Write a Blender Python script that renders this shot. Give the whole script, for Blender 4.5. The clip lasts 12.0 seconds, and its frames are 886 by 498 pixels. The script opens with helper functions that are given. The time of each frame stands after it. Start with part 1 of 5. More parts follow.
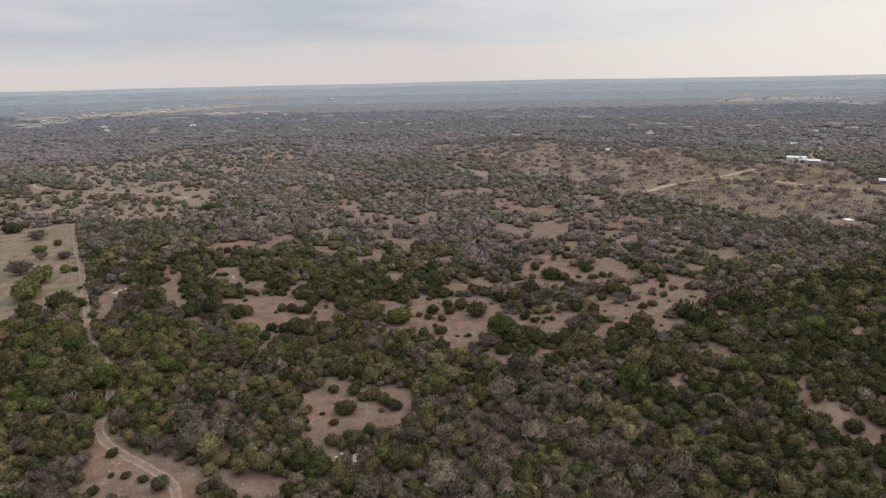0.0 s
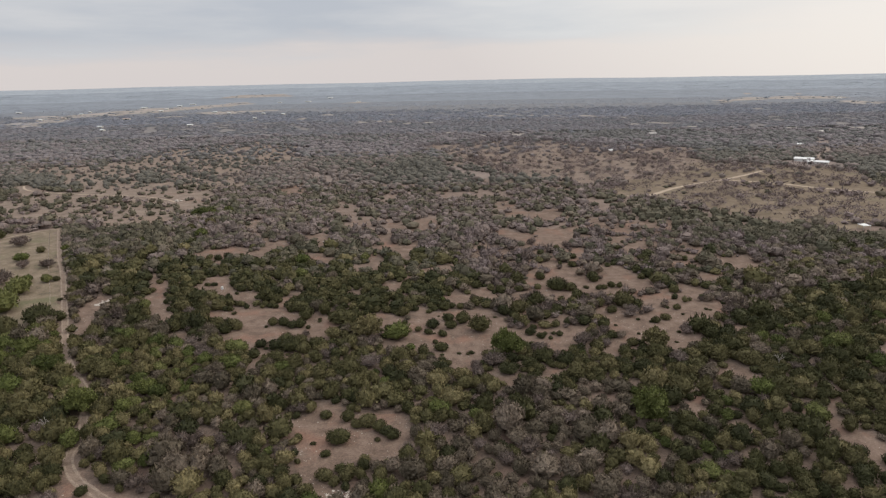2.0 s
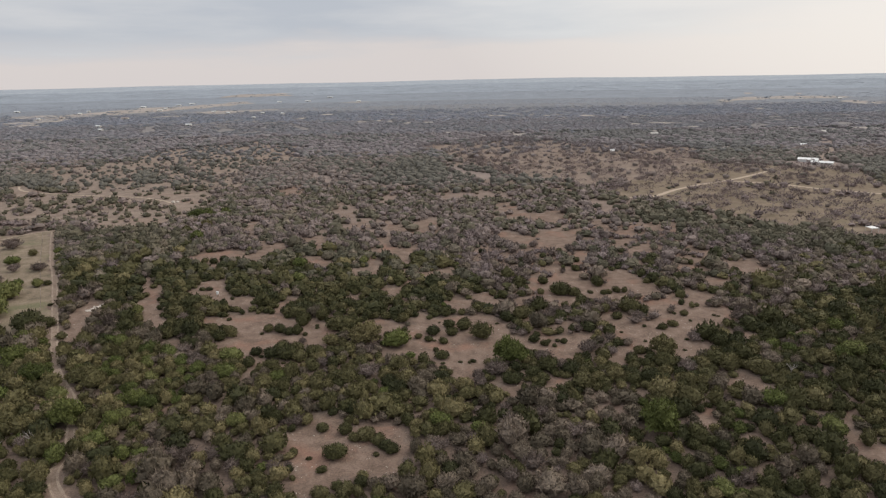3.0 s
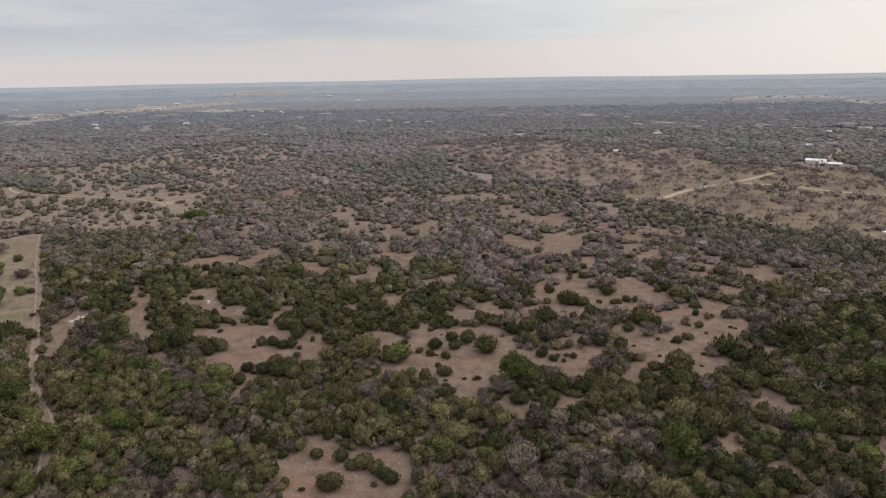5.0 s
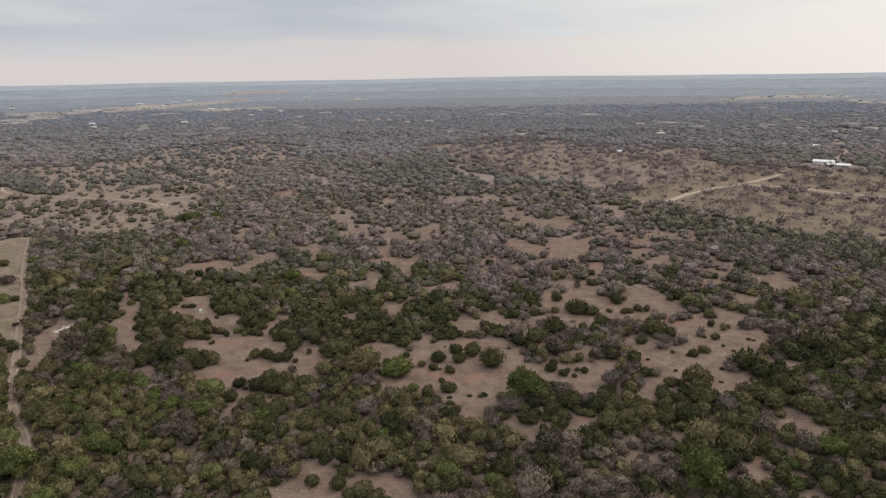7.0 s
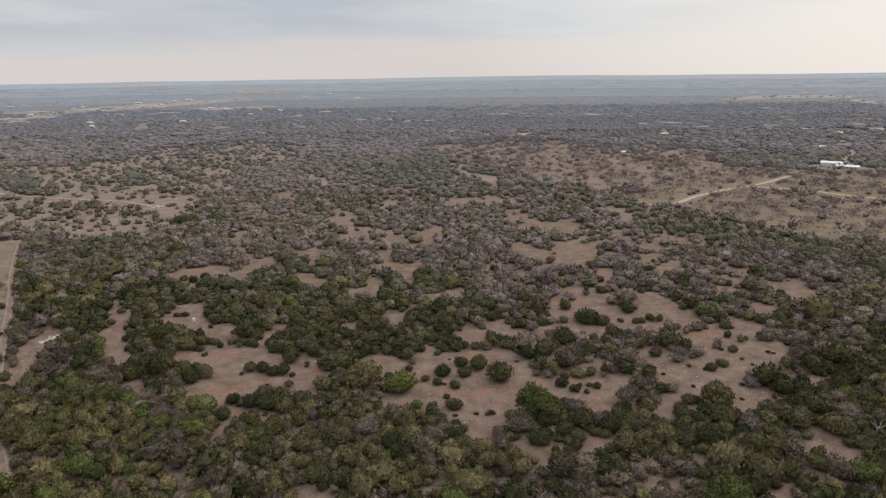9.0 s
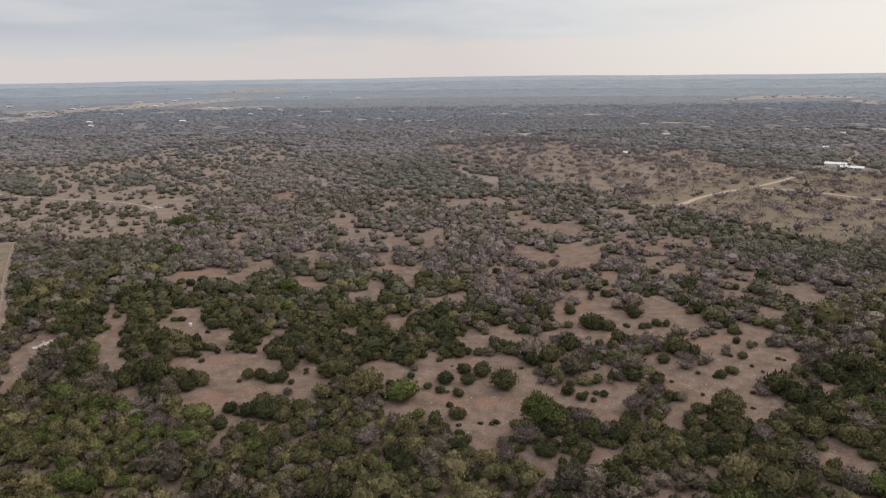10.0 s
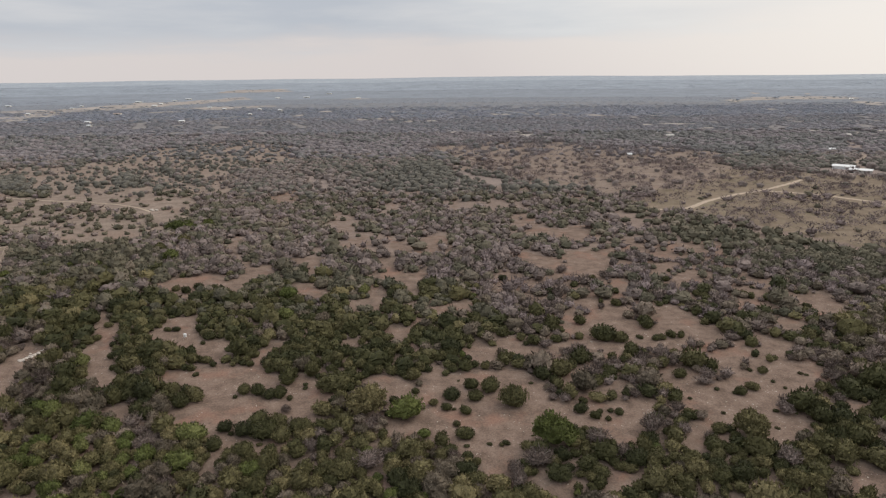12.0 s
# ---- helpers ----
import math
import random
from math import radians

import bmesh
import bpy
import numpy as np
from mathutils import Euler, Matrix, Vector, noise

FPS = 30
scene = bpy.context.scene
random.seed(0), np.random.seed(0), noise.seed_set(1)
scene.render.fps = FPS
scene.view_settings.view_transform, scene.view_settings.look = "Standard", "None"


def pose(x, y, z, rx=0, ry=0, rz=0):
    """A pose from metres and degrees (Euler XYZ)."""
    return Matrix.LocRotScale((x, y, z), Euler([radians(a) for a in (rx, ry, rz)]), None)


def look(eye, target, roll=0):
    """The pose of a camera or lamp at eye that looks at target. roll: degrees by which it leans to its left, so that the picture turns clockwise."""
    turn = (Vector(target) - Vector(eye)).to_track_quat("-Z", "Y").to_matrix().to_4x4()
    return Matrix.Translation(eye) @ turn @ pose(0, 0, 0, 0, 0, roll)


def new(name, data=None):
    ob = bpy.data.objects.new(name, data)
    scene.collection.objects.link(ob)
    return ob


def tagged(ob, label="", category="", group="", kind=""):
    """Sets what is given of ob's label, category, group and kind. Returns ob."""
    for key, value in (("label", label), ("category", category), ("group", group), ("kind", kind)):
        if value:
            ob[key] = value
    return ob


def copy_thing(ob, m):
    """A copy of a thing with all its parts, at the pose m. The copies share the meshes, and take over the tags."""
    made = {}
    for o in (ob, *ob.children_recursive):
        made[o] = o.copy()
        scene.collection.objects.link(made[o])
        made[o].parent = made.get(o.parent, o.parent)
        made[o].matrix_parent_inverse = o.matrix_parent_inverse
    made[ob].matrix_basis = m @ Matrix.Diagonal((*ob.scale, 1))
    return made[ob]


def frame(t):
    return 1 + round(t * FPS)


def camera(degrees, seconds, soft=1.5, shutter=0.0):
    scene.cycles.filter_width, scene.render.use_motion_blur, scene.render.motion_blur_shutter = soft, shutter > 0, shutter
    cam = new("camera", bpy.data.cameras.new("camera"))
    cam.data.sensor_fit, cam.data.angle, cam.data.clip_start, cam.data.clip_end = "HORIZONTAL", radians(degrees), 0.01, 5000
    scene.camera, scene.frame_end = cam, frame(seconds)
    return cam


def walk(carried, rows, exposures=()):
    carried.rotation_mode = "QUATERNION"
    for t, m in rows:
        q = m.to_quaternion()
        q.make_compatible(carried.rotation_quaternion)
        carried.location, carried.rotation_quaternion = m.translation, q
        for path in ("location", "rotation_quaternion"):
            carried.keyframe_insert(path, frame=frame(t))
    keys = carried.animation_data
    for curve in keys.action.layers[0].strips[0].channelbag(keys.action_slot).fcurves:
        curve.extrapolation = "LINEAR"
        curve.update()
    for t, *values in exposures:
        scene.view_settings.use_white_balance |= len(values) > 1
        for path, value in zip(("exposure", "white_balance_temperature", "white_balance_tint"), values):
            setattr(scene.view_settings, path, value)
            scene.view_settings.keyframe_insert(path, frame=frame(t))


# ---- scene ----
cam = camera(70.0, 12.0, soft=1.3)
ROWS = [
    (0.0, 0.00, 0.00, 80.00, -0.000, -14.951, 1.069),
    (0.5, -0.07, 3.52, 80.14, -0.013, -14.973, 1.064),
    (1.0, -0.17, 6.95, 80.25, -0.024, -14.997, 1.057),
    (1.5, -0.29, 10.28, 80.35, -0.035, -15.022, 1.047),
    (2.0, -0.43, 13.53, 80.43, -0.044, -15.048, 1.035),
    (2.5, -0.59, 16.68, 80.48, -0.051, -15.074, 1.020),
    (3.0, -0.77, 19.76, 80.53, -0.058, -15.101, 1.003),
    (5.0, -1.69, 31.31, 80.58, -0.075, -15.204, 0.918),
    (5.5, -1.97, 34.02, 80.57, -0.077, -15.228, 0.893),
    (6.0, -2.26, 36.67, 80.55, -0.078, -15.251, 0.866),
    (6.5, -2.57, 39.26, 80.53, -0.079, -15.273, 0.839),
    (7.0, -2.89, 41.80, 80.51, -0.078, -15.293, 0.811),
    (9.0, -4.34, 51.44, 80.43, -0.072, -15.352, 0.694),
    (9.5, -4.73, 53.74, 80.42, -0.069, -15.360, 0.664),
    (10.0, -5.14, 56.01, 80.42, -0.065, -15.365, 0.635),
    (10.5, -5.55, 58.25, 80.42, -0.062, -15.367, 0.605),
    (11.0, -5.98, 60.45, 80.44, -0.058, -15.366, 0.577),
    (11.5, -6.42, 62.63, 80.47, -0.054, -15.361, 0.549),
    (12.0, -6.87, 64.78, 80.52, -0.049, -15.351, 0.522),
]
walk(cam, [(t, pose(x, y, z, 90 + pitch, roll, yaw)) for t, x, y, z, yaw, pitch, roll in ROWS],
     exposures=((0.0, 0.0), (12.0, 0.0)))

# ---- overcast sky and a weak, wide sun behind the cloud ----
SUN = Vector((0.72, 0.40, 0.62)).normalized()


def nodes_of(owner):
    owner.use_nodes = True
    tree = owner.node_tree
    tree.nodes.clear()

    def add(kind, **values):
        n = tree.nodes.new(kind)
        for key, v in values.items():
            if key == "op":
                n.operation = v
            elif key == "mix":
                n.blend_type = v
            else:
                n.inputs[int(key[1:])].default_value = v
        return n

    def wire(a, b, i=0, o=0):
        tree.links.new(a.outputs[o], b.inputs[i])
        return b
    return tree, add, wire


def ramp_of(add, stops):
    n = add("ShaderNodeValToRGB")
    e = n.color_ramp.elements
    for i, (at, c) in enumerate(stops):
        el = e[i] if i < 2 else e.new(at)
        el.position, el.color = at, (*c, 1)
    return n


def build_world():
    w = bpy.data.worlds.new("overcast_sky")
    scene.world = w
    tree, add, wire = nodes_of(w)
    where = add("ShaderNodeTexCoord")
    split = wire(where, add("ShaderNodeSeparateXYZ"))
    # cloud sheets, drawn out flat towards the horizon
    m = add("ShaderNodeMapping", i1=(0.30, 2.3, 0.4), i3=(1.0, 1.0, 7.0))
    wire(where, m)
    n = add("ShaderNodeTexNoise", i2=1.9, i3=6.0, i4=0.55, i5=2.1)
    wire(m, n)
    # pale pinkish air low over the horizon, grey-blue cloud above it
    high = add("ShaderNodeMath", op="MULTIPLY_ADD", i1=0.14)
    wire(n, high)
    tilt = add("ShaderNodeMath", op="MULTIPLY_ADD", i1=-0.03)
    tree.links.new(split.outputs[0], tilt.inputs[0])
    tree.links.new(split.outputs[2], tilt.inputs[2])
    wire(tilt, high, 2)
    low = add("ShaderNodeMapRange", i1=0.106, i2=0.140, i3=0.0, i4=1.0)
    low.interpolation_type = "SMOOTHSTEP"
    wire(high, low)
    big = ramp_of(add, [(0.40, (0.505, 0.535, 0.59)), (0.64, (0.652, 0.655, 0.674))])
    wire(n, big)
    haze = add("ShaderNodeMix")
    haze.data_type = "RGBA"
    thin = add("ShaderNodeMath", op="MULTIPLY")
    wire(low, thin)
    tree.links.new(thin.outputs[0], haze.inputs[0])
    haze.inputs[6].default_value = (0.695, 0.645, 0.633, 1)
    tree.links.new(big.outputs[0], haze.inputs[7])
    # brighter cloud round the hidden sun
    dot = add("ShaderNodeVectorMath", op="DOT_PRODUCT", i1=tuple(SUN))
    wire(where, dot)
    glow = add("ShaderNodeMapRange", i1=0.42, i2=1.0, i3=0.0, i4=1.0)
    tree.links.new(dot.outputs[1], glow.inputs[0])
    away = add("ShaderNodeMapRange", i1=0.22, i2=0.55, i3=1.0, i4=0.12)
    wire(glow, away)
    wire(away, thin, 1)
    lit = add("ShaderNodeMix", mix="ADD")
    lit.data_type = "RGBA"
    tree.links.new(glow.outputs[0], lit.inputs[0])
    tree.links.new(haze.outputs[2], lit.inputs[6])
    lit.inputs[7].default_value = (0.335, 0.335, 0.275, 1)
    # an overcast sky grows brighter towards the zenith
    up = add("ShaderNodeMapRange", i1=0.14, i2=1.0, i3=1.0, i4=2.05)
    tree.links.new(split.outputs[2], up.inputs[0])
    bright = add("ShaderNodeVectorMath", op="SCALE")
    tree.links.new(lit.outputs[2], bright.inputs[0])
    tree.links.new(up.outputs[0], bright.inputs[3])
    sky = add("ShaderNodeTexSky")
    sky.sky_type, sky.sun_disc = "NISHITA", False
    sky.sun_elevation, sky.sun_rotation = math.asin(SUN.z), math.atan2(SUN.x, SUN.y)
    clear = add("ShaderNodeBackground", i1=0.10)
    wire(sky, clear)
    cloud = add("ShaderNodeBackground", i1=1.0)
    wire(bright, cloud)
    cover = add("ShaderNodeMixShader", i0=0.96)
    wire(clear, cover, 1)
    wire(cloud, cover, 2)
    wire(cover, add("ShaderNodeOutputWorld"))


build_world()
sun = new("sun", bpy.data.lights.new("sun", "SUN"))
sun.data.energy, sun.data.angle, sun.data.color = 0.75, radians(18), (1.0, 0.92, 0.82)
sun.matrix_world = look(SUN * 500, (0, 0, 0))


# ---- materials ----
def foliage(name, stops, shade=0.56, rough=0.8, grain=0.42, depth=0.42, relief=0.8):
    """Leaves or twigs: each tree takes a hue of its own, each head of the crown a lightness, and sprays of leaves a grain."""
    mat = bpy.data.materials.new(name)
    tree, add, wire = nodes_of(mat)
    tint, own, leaf = add("ShaderNodeAttribute"), add("ShaderNodeObjectInfo"), add("ShaderNodeAttribute")
    tint.attribute_name, leaf.attribute_name = "tint", "leaf"
    total = add("ShaderNodeMath", op="ADD")
    tree.links.new(tint.outputs[2], total.inputs[0])
    tree.links.new(own.outputs[5], total.inputs[1])
    part_ = wire(total, add("ShaderNodeMath", op="FRACT"))
    hue = wire(part_, ramp_of(add, stops))
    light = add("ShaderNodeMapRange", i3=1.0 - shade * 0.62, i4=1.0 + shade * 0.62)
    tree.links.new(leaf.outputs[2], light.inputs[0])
    where = add("ShaderNodeNewGeometry")
    spray = add("ShaderNodeTexNoise", i2=1.0 / grain, i3=3.0, i4=0.65)
    wire(where, spray)
    fine = wire(spray, add("ShaderNodeMapRange", i1=0.32, i2=0.68, i3=1.0 - depth, i4=1.0 + depth))
    both = add("ShaderNodeMath", op="MULTIPLY")
    wire(light, both)
    wire(fine, both, 1)
    col = add("ShaderNodeVectorMath", op="SCALE")
    wire(hue, col)
    tree.links.new(both.outputs[0], col.inputs[3])
    shader = add("ShaderNodeBsdfPrincipled")
    shader.inputs["Roughness"].default_value = rough
    shader.inputs["Specular IOR Level"].default_value = 0.15
    wire(col, shader)
    if relief:
        rise = add("ShaderNodeBump", i0=relief, i1=0.30)
        tree.links.new(spray.outputs[0], rise.inputs[2])
        tree.links.new(rise.outputs[0], shader.inputs["Normal"])
    wire(shader, add("ShaderNodeOutputMaterial"))
    return mat


def earth(name, dark, mid, pale, red=None, scale=1.0, stones=0.0, rough=0.95, bump=0.5):
    """Dry soil: broad stains, small blotches, grit, and pale stones where there are any."""
    mat = bpy.data.materials.new(name)
    tree, add, wire = nodes_of(mat)
    where = add("ShaderNodeTexCoord")

    def noise_at(size, detail=4.0, rough_=0.6):
        n = add("ShaderNodeTexNoise", i2=scale / size, i3=detail, i4=rough_)
        tree.links.new(where.outputs[3], n.inputs[0])
        return n
    broad, mid_n, fine = noise_at(13.0), noise_at(4.0, 5.0), noise_at(0.5, 3.0, 0.7)
    a = wire(mid_n, ramp_of(add, [(0.30, dark), (0.50, mid), (0.72, pale)]))
    out = a
    if red:
        r = add("ShaderNodeMix")
        r.data_type = "RGBA"
        f = wire(broad, add("ShaderNodeMapRange", i1=0.54, i2=0.68, i3=0.0, i4=0.85))
        tree.links.new(f.outputs[0], r.inputs[0])
        tree.links.new(a.outputs[0], r.inputs[6])
        r.inputs[7].default_value = (*red, 1)
        out = r
    g = wire(fine, add("ShaderNodeMapRange", i1=0.25, i2=0.75, i3=0.72, i4=1.28))
    col = add("ShaderNodeVectorMath", op="SCALE")
    tree.links.new(out.outputs[2 if red else 0], col.inputs[0])
    tree.links.new(g.outputs[0], col.inputs[3])
    last = col
    if stones:
        v = add("ShaderNodeTexVoronoi", i2=scale / 1.1)
        tree.links.new(where.outputs[3], v.inputs[0])
        near_ = add("ShaderNodeMapRange", i1=0.10, i2=0.16, i3=1.0, i4=0.0)
        tree.links.new(v.outputs[0], near_.inputs[0])
        patch = wire(mid_n, add("ShaderNodeMapRange", i1=0.55, i2=0.62, i3=0.0, i4=stones))
        both = add("ShaderNodeMath", op="MULTIPLY")
        wire(near_, both)
        wire(patch, both, 1)
        s = add("ShaderNodeMix")
        s.data_type = "RGBA"
        tree.links.new(both.outputs[0], s.inputs[0])
        tree.links.new(col.outputs[0], s.inputs[6])
        s.inputs[7].default_value = (0.42, 0.37, 0.32, 1)
        last = s
    shader = add("ShaderNodeBsdfPrincipled")
    shader.inputs["Roughness"].default_value = rough
    shader.inputs["Specular IOR Level"].default_value = 0.15
    tree.links.new(last.outputs[2 if stones else 0], shader.inputs[0])
    b = add("ShaderNodeBump", i0=bump, i1=0.15)
    tree.links.new(fine.outputs[0], b.inputs[2])
    tree.links.new(b.outputs[0], shader.inputs["Normal"])
    wire(shader, add("ShaderNodeOutputMaterial"))
    return mat


def plain(name, base, rough=0.6, metal=0.0, grain=0.15, size=0.6):
    mat = bpy.data.materials.new(name)
    tree, add, wire = nodes_of(mat)
    where = add("ShaderNodeTexCoord")
    n = add("ShaderNodeTexNoise", i2=1.0 / size, i3=4.0)
    tree.links.new(where.outputs[3], n.inputs[0])
    g = wire(n, add("ShaderNodeMapRange", i1=0.3, i2=0.7, i3=1.0 - grain, i4=1.0 + grain))
    col = add("ShaderNodeVectorMath", op="SCALE", i0=base)
    tree.links.new(g.outputs[0], col.inputs[3])
    shader = add("ShaderNodeBsdfPrincipled")
    shader.inputs["Roughness"].default_value, shader.inputs["Metallic"].default_value = rough, metal
    wire(col, shader)
    wire(shader, add("ShaderNodeOutputMaterial"))
    return mat


SOIL = earth("dry_soil", (0.117, 0.082, 0.063), (0.167, 0.118, 0.092), (0.220, 0.160, 0.128), red=(0.212, 0.124, 0.092), stones=0.9)
LITTER = earth("leaf_litter", (0.098, 0.071, 0.056), (0.152, 0.111, 0.088), (0.208, 0.155, 0.124), red=(0.170, 0.112, 0.089), stones=0.4)
DRYGRASS = earth("dry_grass", (0.142, 0.109, 0.078), (0.192, 0.148, 0.106), (0.240, 0.188, 0.138), red=(0.160, 0.134, 0.086), scale=0.6)
HEATH = earth("brown_grass", (0.152, 0.116, 0.093), (0.206, 0.158, 0.127), (0.260, 0.204, 0.164), red=(0.206, 0.148, 0.116), scale=0.5)
PALEGRASS = earth("pale_dry_grass", (0.125, 0.102, 0.070), (0.190, 0.149, 0.107), (0.258, 0.203, 0.152), red=(0.138, 0.130, 0.075), scale=0.8)
TRACK = earth("track_soil", (0.21, 0.16, 0.125), (0.275, 0.212, 0.166), (0.34, 0.275, 0.212), scale=2.0)
WORNSOIL = earth("worn_lane_soil", (0.17, 0.125, 0.097), (0.225, 0.168, 0.131), (0.275, 0.212, 0.166), scale=1.5)
GRAVEL = earth("pale_gravel", (0.33, 0.262, 0.200), (0.395, 0.316, 0.245), (0.465, 0.382, 0.302), scale=2.0)
FIELD = earth("stubble_field", (0.245, 0.216, 0.192), (0.30, 0.265, 0.238), (0.36, 0.322, 0.292), scale=0.05)
# horizon land, its base colour turned to the blue-grey of haze
HAZED_FARLAND = earth("hazed_distant_land", (0.262, 0.290, 0.322), (0.292, 0.320, 0.353), (0.328, 0.354, 0.384), scale=0.02, bump=0.0)
LEAF = {
    "juniper": foliage("juniper_needles", [(0.0, (0.035, 0.037, 0.016)), (0.5, (0.060, 0.058, 0.024)), (1.0, (0.100, 0.088, 0.041))]),
    "shrub": foliage("shrub_leaves", [(0.0, (0.040, 0.041, 0.017)), (1.0, (0.068, 0.060, 0.027))]),
    "oak": foliage("oak_leaves", [(0.0, (0.074, 0.069, 0.030)), (0.5, (0.120, 0.105, 0.049)), (1.0, (0.180, 0.150, 0.075))]),
    "grey": foliage("grey_oak_leaves", [(0.0, (0.080, 0.066, 0.046)), (0.5, (0.130, 0.104, 0.076)), (1.0, (0.190, 0.149, 0.116))]),
    "green": foliage("fresh_oak_leaves", [(0.0, (0.058, 0.069, 0.021)), (1.0, (0.110, 0.120, 0.038))]),
    "spring": foliage("spring_leaves", [(0.0, (0.092, 0.108, 0.032)), (1.0, (0.146, 0.146, 0.056))]),
    "bare": foliage("bare_twigs", [(0.0, (0.102, 0.078, 0.066)), (0.5, (0.152, 0.118, 0.102)), (1.0, (0.208, 0.163, 0.145))]),
}


# the woods of the back country: leaf colours greyed and lifted to paint haze
HAZED_LEAF = {
    "juniper": foliage("hazed_juniper_needles", [(0.0, (0.078, 0.074, 0.050)), (1.0, (0.142, 0.124, 0.087))], shade=0.34, depth=0.28),
    "oak": foliage("hazed_oak_leaves", [(0.0, (0.108, 0.095, 0.066)), (1.0, (0.196, 0.161, 0.123))], shade=0.3, depth=0.28),
    "grey": foliage("hazed_grey_leaves", [(0.0, (0.126, 0.101, 0.088)), (1.0, (0.216, 0.170, 0.153))], shade=0.3, depth=0.28),
    "bare": foliage("hazed_twigs", [(0.0, (0.146, 0.114, 0.106)), (1.0, (0.238, 0.189, 0.180))], shade=0.3, depth=0.28),
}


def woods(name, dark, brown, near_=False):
    """The evergreen and the leafless sort of far woodland, haze mixed into the colour."""
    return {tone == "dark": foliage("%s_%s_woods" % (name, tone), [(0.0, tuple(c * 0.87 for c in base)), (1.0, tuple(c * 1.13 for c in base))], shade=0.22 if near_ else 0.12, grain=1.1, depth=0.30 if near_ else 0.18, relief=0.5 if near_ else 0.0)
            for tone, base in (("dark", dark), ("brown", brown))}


# each belt farther off is painted paler and bluer, as haze
HAZE_BELTS = [woods("middle", (0.126, 0.117, 0.098), (0.190, 0.156, 0.140), True),
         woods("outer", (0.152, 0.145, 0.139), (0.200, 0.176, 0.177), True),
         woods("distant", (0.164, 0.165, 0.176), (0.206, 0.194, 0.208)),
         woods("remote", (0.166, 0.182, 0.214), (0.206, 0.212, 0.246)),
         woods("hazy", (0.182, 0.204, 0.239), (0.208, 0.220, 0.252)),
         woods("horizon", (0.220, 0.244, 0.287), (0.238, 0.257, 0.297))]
# floor colours paled and blued ring by ring to paint in haze
HAZE_FLOORS = [earth("wood_floor_" + n, tuple(v * 0.85 for v in c), c, tuple(v * 1.15 for v in c), scale=s, bump=0.0) for n, c, s in (
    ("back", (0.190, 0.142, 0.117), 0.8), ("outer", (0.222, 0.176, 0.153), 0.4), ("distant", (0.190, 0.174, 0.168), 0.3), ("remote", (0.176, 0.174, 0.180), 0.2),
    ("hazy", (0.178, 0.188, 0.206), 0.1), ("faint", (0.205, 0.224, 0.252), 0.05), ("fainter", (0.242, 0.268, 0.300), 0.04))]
BARK = plain("bark", (0.13, 0.10, 0.08), 0.9)
DEADWOOD = plain("grey_dead_wood", (0.21, 0.18, 0.16), 0.9)
WHITEMETAL = plain("white_sheet_metal", (0.66, 0.66, 0.65), 0.45, grain=0.08, size=3.0)
RUSTMETAL = plain("rusty_sheet_metal", (0.36, 0.28, 0.24), 0.7)
WALLPAINT = plain("pale_wall", (0.50, 0.47, 0.43), 0.8)
DARK = plain("painted_opening_shade", (0.02, 0.02, 0.022), 0.7)
PEBBLE = plain("dusty_pebbles", (0.36, 0.31, 0.26), 0.9, grain=0.25, size=0.4)
LIMESTONE = plain("pale_limestone", (0.44, 0.39, 0.34), 0.9, grain=0.25, size=0.4)
GLASS = plain("window_glass", (0.05, 0.06, 0.07), 0.1)


# ---- the lie of the land ----
def hill(x, y, cx, cy, r, a):
    return a * np.exp(-((x - cx) ** 2 + (y - cy) ** 2) / (2 * r * r))


def land(x, y):
    """Height of the ground: a low rise in the west, two shallow dips, and long hills at the horizon."""
    x, y = np.asarray(x, float), np.asarray(y, float)
    d, az = np.hypot(x, y), np.arctan2(x, y)
    s = np.clip((d - 2500) / 2250, 0, 1)
    s = s * s * (3 - 2 * s)
    ridge = 64 + 4 * np.sin(az * 5 + 1.0) + 2.0 * np.sin(az * 13) + 1.2 * np.sin(az * 31 + 2)
    return hill(x, y, -190, 300, 90, 6) + hill(x, y, 20, 110, 60, -4) + hill(x, y, -30, 495, 70, -5) + s * ridge


def mesh_of(name, verts, faces, mats, slots=None, soft=False, **floats):
    """A mesh from arrays; floats are values stored at each vertex."""
    me = bpy.data.meshes.new(name)
    verts, faces = np.asarray(verts, np.float32), np.asarray(faces, np.int32)
    k = faces.shape[1]
    me.vertices.add(len(verts))
    me.vertices.foreach_set("co", verts.ravel())
    me.loops.add(faces.size)
    me.loops.foreach_set("vertex_index", faces.ravel())
    me.polygons.add(len(faces))
    me.polygons.foreach_set("loop_start", np.arange(0, faces.size, k, dtype=np.int32))
    me.polygons.foreach_set("use_smooth", np.full(len(faces), soft))
    for m in mats:
        me.materials.append(m)
    if slots is not None:
        me.polygons.foreach_set("material_index", np.asarray(slots, np.int32))
    for key, v in floats.items():
        me.attributes.new(key, "FLOAT", "POINT").data.foreach_set("value", np.asarray(v, np.float32))
    me.update(calc_edges=True)
    me.validate()
    return me


